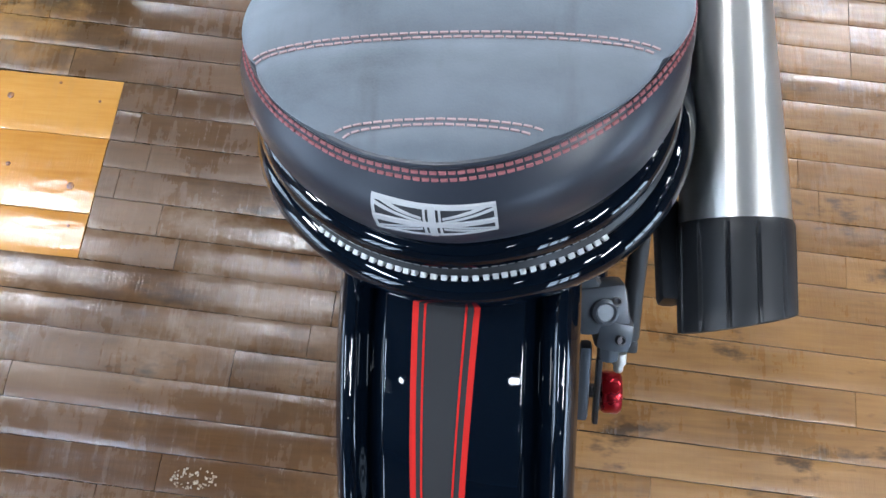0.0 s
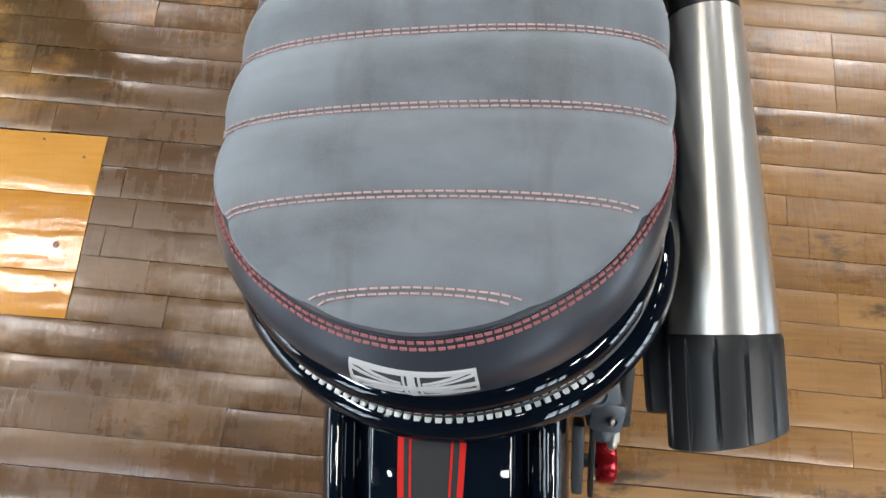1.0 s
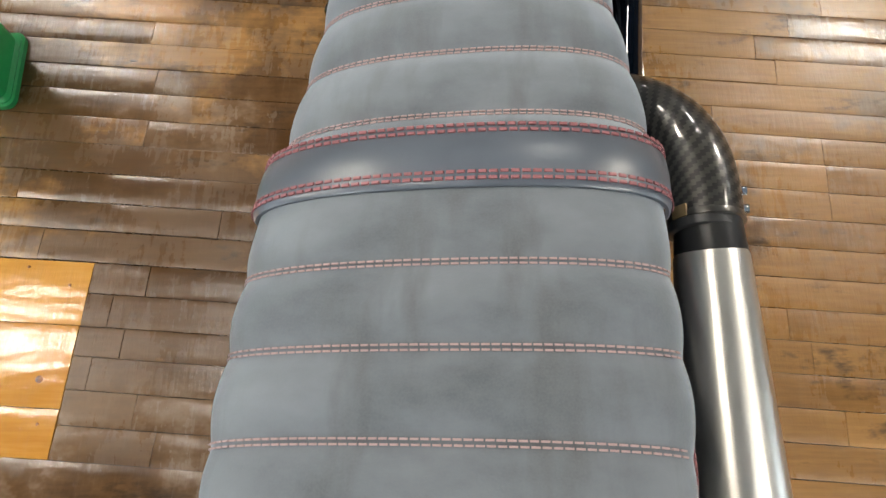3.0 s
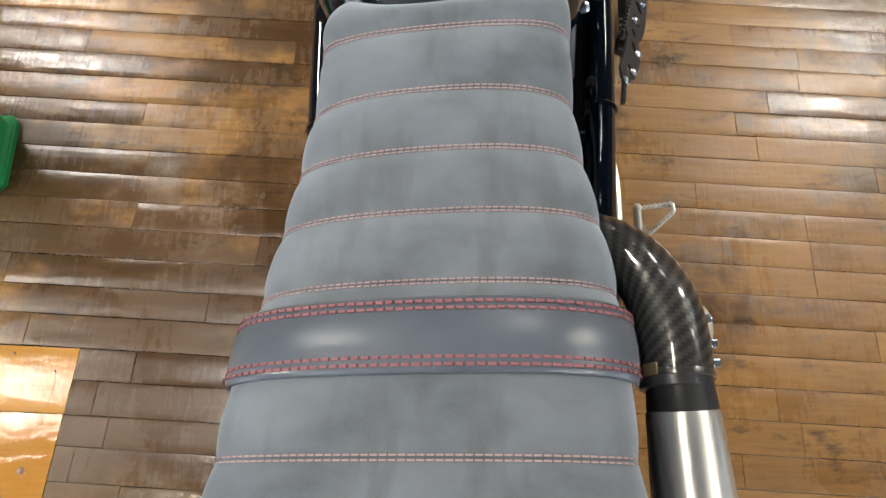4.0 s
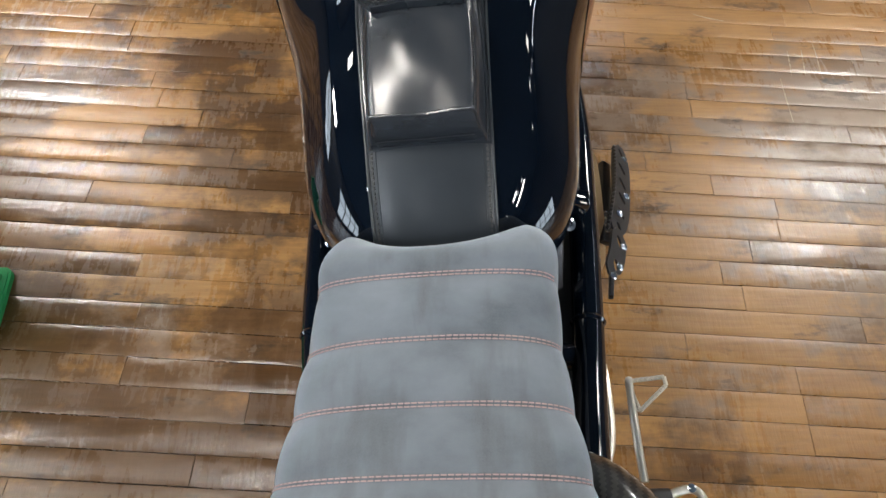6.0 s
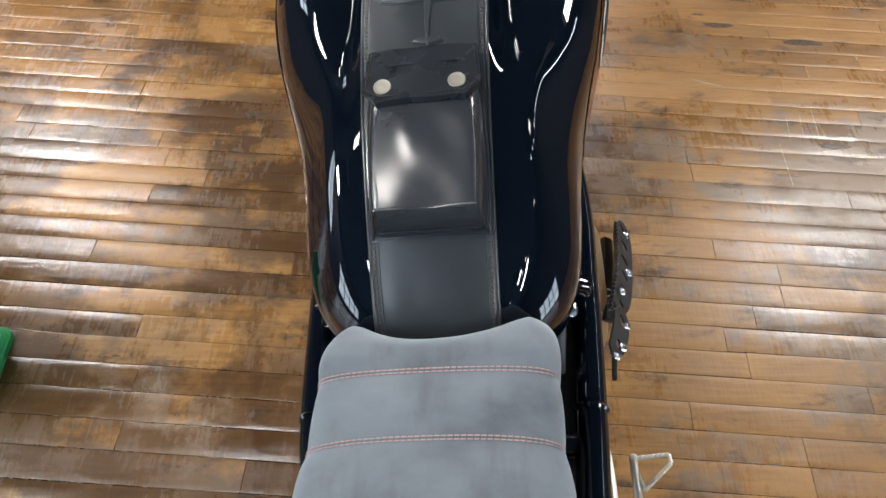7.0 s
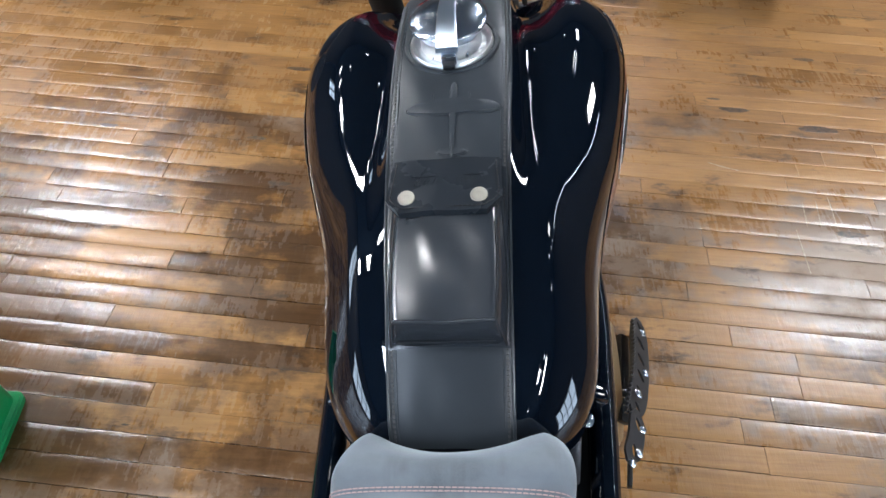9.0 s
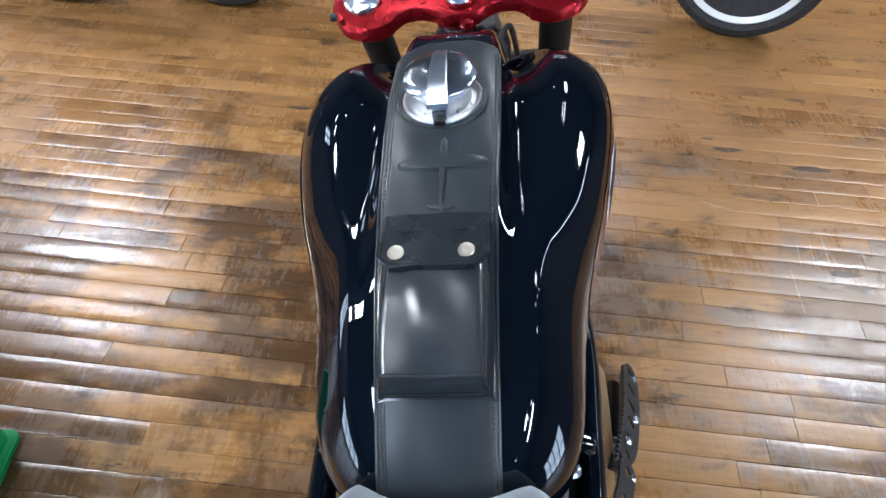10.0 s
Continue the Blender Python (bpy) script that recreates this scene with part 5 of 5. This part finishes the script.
# wheels of other machines parked further along
def parked_wheel(place, turn, radius, width, rim_mat, label):
    root = tagged(new("parked_wheel"), label, "wheel", "wheels of parked machines")
    root.matrix_world = pose(*place, 0, 0, turn)
    tyre = part("tyre", turned(bmesh.new(), [(radius * 0.76, -width * 0.36), (radius * 0.86, -width * 0.5), (radius * 0.95, -width * 0.42), (radius * 0.985, -width * 0.25), (radius, 0),
                                             (radius * 0.985, width * 0.25), (radius * 0.95, width * 0.42), (radius * 0.86, width * 0.5), (radius * 0.76, width * 0.36)], (0, 0, radius), (1, 0, 0), 72), RUBBER, root, "", 1)
    part("rim", turned(bmesh.new(), [(radius * 0.66, -width * 0.3), (radius * 0.765, -width * 0.46), (radius * 0.78, -width * 0.44), (radius * 0.72, -width * 0.2), (radius * 0.71, 0), (radius * 0.72, width * 0.2),
                                     (radius * 0.78, width * 0.44), (radius * 0.765, width * 0.46), (radius * 0.66, width * 0.3), (radius * 0.64, 0), (radius * 0.66, -width * 0.3)], (0, 0, radius), (1, 0, 0), 72), rim_mat, root, "", 1)
    part("hub", turned(bmesh.new(), [(0.02, -0.07), (0.05, -0.06), (0.03, -0.03), (0.03, 0.03), (0.05, 0.06), (0.02, 0.07)], (0, 0, radius), (1, 0, 0), 24), CAST, root, "", 1)
    for k in range(8):
        a = 2 * math.pi * k / 8 + 0.2
        c = Vector((0, 0, radius))
        part("spoke", cyl(bmesh.new(), c + Vector((0, 0.03 * math.cos(a), 0.03 * math.sin(a))), c + Vector((0, radius * 0.67 * math.cos(a), radius * 0.67 * math.sin(a))), 0.006, seg=8), rim_mat, root, "", 1)
    return root


parked_wheel((0.93, 2.60, 0), -112, 0.265, 0.10, WHITE, "black tyre on a white rim of a parked machine")
parked_wheel((-0.86, 2.63, 0), 82, 0.32, 0.13, SATIN, "black tyre on a black rim of a parked machine")
parked_wheel((-1.46, 2.585, 0), 84, 0.32, 0.09, SATIN, "narrow black tyre on a black rim of a parked machine")

# ---- floor boards, last in the file ----
PITCH, TURN_F = 0.0541, -1.9
BOARD = Matrix.Translation((-0.602, 0.182, 0)) @ pose(0, 0, 0, 0, 0, TURN_F)
rng = random.Random(7)
# joints between the rows on the bin's side, from four rows below the patch upwards; hand-cut boards vary in width
JOINTS = (-0.225, -0.171, -0.113, -0.0595, 0.0, 0.0526, 0.1075, 0.161, 0.2095, 0.2655, 0.3185, 0.375, 0.427, 0.483, 0.540,
          0.594, 0.6495, 0.702, 0.7565, 0.8075, 0.866, 0.9205, 0.977, 1.028, 1.081, 1.135, 1.187, 1.245, 1.298, 1.356)


def row_joint(row, u):
    """Lower edge of a row of boards at u along it; the rows fan out slightly."""
    k = row + 4
    lo = JOINTS[0] + PITCH * k if k < 0 else JOINTS[-1] + PITCH * (k - len(JOINTS) + 1) if k >= len(JOINTS) else JOINTS[k]
    hi = -0.0217 + 0.054 * row
    return lo + (hi - lo) * u / 1.25


def board_profile(wide, cup, thick=0.012):
    """A board's section: worn edges, slightly dished across."""
    g = 0.0006
    top = []
    for f in np.linspace(-1, 1, 9):
        edge = 0.0006 * max(0, abs(f) - 0.9) / 0.1
        top.append((f * (wide / 2 - g), cup * (f * f - 0.5) - edge))
    return [(-wide / 2 + g, -thick)] + top + [(wide / 2 - g, -thick)]


def board_mesh(name, wide, cup, mat):
    prof = board_profile(wide, cup)
    verts = [(x, y, z) for x in (0.0, 1.0) for y, z in prof]
    n = len(prof)
    faces = [(k, k + 1, n + k + 1, n + k) for k in range(n - 1)] + [tuple(range(n))[::-1], tuple(range(n, 2 * n))]
    me = bpy.data.meshes.new(name)
    me.from_pydata(verts, [], faces)
    for p in me.polygons[:n - 1]:
        p.use_smooth = True
    me.set_sharp_from_angle(angle=radians(30))
    me.materials.append(mat)
    return me


CUPS = (-0.0011, -0.0007, -0.0003, 0.0004)
SHARED = [board_mesh("plank", PITCH, c, FLOOR_MAT) for c in CUPS] + [board_mesh("flat_plank", PITCH, c * 0.5, FLOOR_MAT) for c in CUPS]
far_v, far_f = [], []
near = 0
for row in range(-78, 130):
    x = -5.4 + rng.uniform(0, 0.8)
    while x < 5.6:
        length = rng.choice((0.32, 0.45, 0.6, 0.75, 0.9, 1.1)) * rng.uniform(0.9, 1.1)
        a, b = max(x, -4.42), min(x + length - 0.0008, 5.62)
        x += length
        cuts = [(a, b)] if b - a > 0.02 else []
        if 0 <= row < 6:                       # the patch of newer boards
            lim = 0.0
            cuts = [(a, min(b, -0.75)), (max(a, lim), b)] if a < lim else [(a, b)]
            cuts = [c for c in cuts if c[1] - c[0] > 0.03]
        for a2, b2 in cuts:
            lo_a, hi_a, lo_b, hi_b = row_joint(row, a2), row_joint(row + 1, a2), row_joint(row, b2), row_joint(row + 1, b2)
            v0, slant, wide = (lo_a + hi_a) / 2, math.atan2(lo_b + hi_b - lo_a - hi_a, 2 * (b2 - a2)), (hi_a - lo_a + hi_b - lo_b) / 2 / PITCH
            mid = BOARD @ Vector(((a2 + b2) / 2, v0, 0))
            flat = 0.3 if mid.y > 1.7 else 0.5 if mid.x > 0.25 else 1.0
            tip = Matrix.Rotation(radians(rng.gauss(0, 0.45) * flat), 4, "X")
            drop = rng.uniform(-0.0006, 0.0)
            if -1.35 < mid.x < 1.35 and -0.35 < mid.y < 1.75 and near < 300:
                near += 1
                ob = new("plank", SHARED[rng.randrange(4) + (4 if flat < 1 else 0)])
                ob.parent = floor
                ob.matrix_world = BOARD @ Matrix.Translation((a2, v0, drop)) @ Matrix.Rotation(slant, 4, "Z") @ tip @ Matrix.Diagonal((b2 - a2, wide, 1, 1))
            else:
                prof = board_profile(PITCH, CUPS[rng.randrange(4)] * flat)
                n, k0 = len(prof), len(far_v)
                m = BOARD @ Matrix.Translation((a2, v0, drop)) @ Matrix.Rotation(slant, 4, "Z") @ tip @ Matrix.Diagonal((1, wide, 1, 1))
                far_v += [tuple(m @ Vector((xx, y, z))) for xx in (0.0, b2 - a2) for y, z in prof]
                far_f += [(k0 + k, k0 + k + 1, k0 + n + k + 1, k0 + n + k) for k in range(n - 1)]
me = bpy.data.meshes.new("far_planks")
me.from_pydata(far_v, [], far_f)
me.materials.append(FLOOR_MAT)
far = new("far_planks", me)
far.parent = floor
tagged(far, kind="stuff")

v = 0.0
for wide in (0.076, 0.134, 0.1085):
    ob = new("patch_plank", board_mesh("patch_plank", wide, -0.0003, PATCH_MAT))
    ob.parent = floor
    ob.matrix_world = BOARD @ Matrix.Translation((-0.75, v + wide / 2, 0.0006)) @ Matrix.Diagonal((0.7485 + 0.008 * v, 1, 1, 1))
    ob["label"] = "wider orange pine board let into the floor"
    v += wide
KNOT = base_mat("dark_knot", (0.13, 0.045, 0.014), 0.35)
set_in(KNOT, "Base Color", ramp(KNOT, add_noise(KNOT, 160), [(0.35, (0.05, 0.016, 0.006)), (0.65, (0.3, 0.11, 0.02))]))
for kx, ky, r in ((-0.642, 0.304, 0.006), (-0.781, 0.46, 0.006), (-0.755, 0.335, 0.004), (-0.625, 0.46, 0.0025), (-0.63, 0.235, 0.0025), (-0.7, 0.49, 0.0025)):
    bm = bmesh.new()
    turned(bm, [(r, -0.001), (r, 0.0009), (r * 0.8, 0.0012), (r * 0.1, 0.0013)], (kx, ky, 0.0004), (0, 0, 1), 18)
    part("knot", bm, KNOT, floor, "", 1)

# pale scratches, dark dents and a scarred spot in the varnish
PALE_WOOD = base_mat("bare_scratched_wood", (0.36, 0.29, 0.2), 0.6)
set_in(PALE_WOOD, "Base Color", ramp(PALE_WOOD, add_noise(PALE_WOOD, 120), [(0.35, (0.2, 0.13, 0.07)), (0.65, (0.42, 0.35, 0.26))]))
for line in (((0.882, 1.582), (0.877, 1.54), (0.871, 1.499)), ((0.919, 1.593), (0.912, 1.546), (0.906, 1.501)), ((0.953, 1.614), (0.951, 1.567), (0.945, 1.508)),
             ((0.841, 1.489), (0.838, 1.42), (0.836, 1.355)), ((0.669, 1.712), (0.708, 1.697), (0.749, 1.686))):
    part("scratch", tube([(*p, 0.0004) for p in line], [0.0006, 0.0016, 0.0007], 14, 6, None, True, 0.35), PALE_WOOD, floor, "", 1)
DENT = base_mat("dark_filled_dent", (0.03, 0.016, 0.008), 0.4)
set_in(DENT, "Base Color", ramp(DENT, add_noise(DENT, 90), [(0.35, (0.02, 0.011, 0.006)), (0.65, (0.085, 0.045, 0.02))]))
for dx, dy, r in ((-0.531, 1.711, 0.016), (-0.438, 1.549, 0.02), (-0.477, 2.02, 0.022), (-0.617, 1.577, 0.01), (-0.939, 1.73, 0.016), (1.069, 2.202, 0.02), (1.01, 1.869, 0.034), (0.972, 1.483, 0.024), (0.791, 1.937, 0.026), (0.743, 1.983, 0.012), (-0.595, 0.899, 0.005)):
    ring = [(1 + 0.1 * math.sin(3 * t + dx * 40) + 0.06 * math.sin(7 * t + dy * 30), t) for t in (2 * math.pi * k / 28 for k in range(28))]
    rows = [[BOARD.to_3x3() @ Vector((f * q * r * 1.7 * math.cos(t), f * q * r * 0.42 * math.sin(t), 0)) + Vector((dx, dy, h)) for q, t in ring] for f, h in ((1.0, -0.0016), (0.93, 0.0002), (0.5, 0.0004), (0.02, 0.0004))]
    part("dent", loft(rows, True), DENT, floor, "", 1)
bm = bmesh.new()
for k in range(70):
    a, q = rng.uniform(0, 2 * math.pi), math.sqrt(rng.random())
    box(bm, (-0.357 + 0.036 * q * math.cos(a), -0.138 + 0.016 * q * math.sin(a), 0.0), (rng.uniform(0.0015, 0.004), rng.uniform(0.0012, 0.003), 0.0016), (rng.uniform(-12, 12), rng.uniform(-12, 12), rng.uniform(0, 180)))
tagged(part("worn_scar", bm, PALE_WOOD, floor, "", 1, False), kind="stuff")
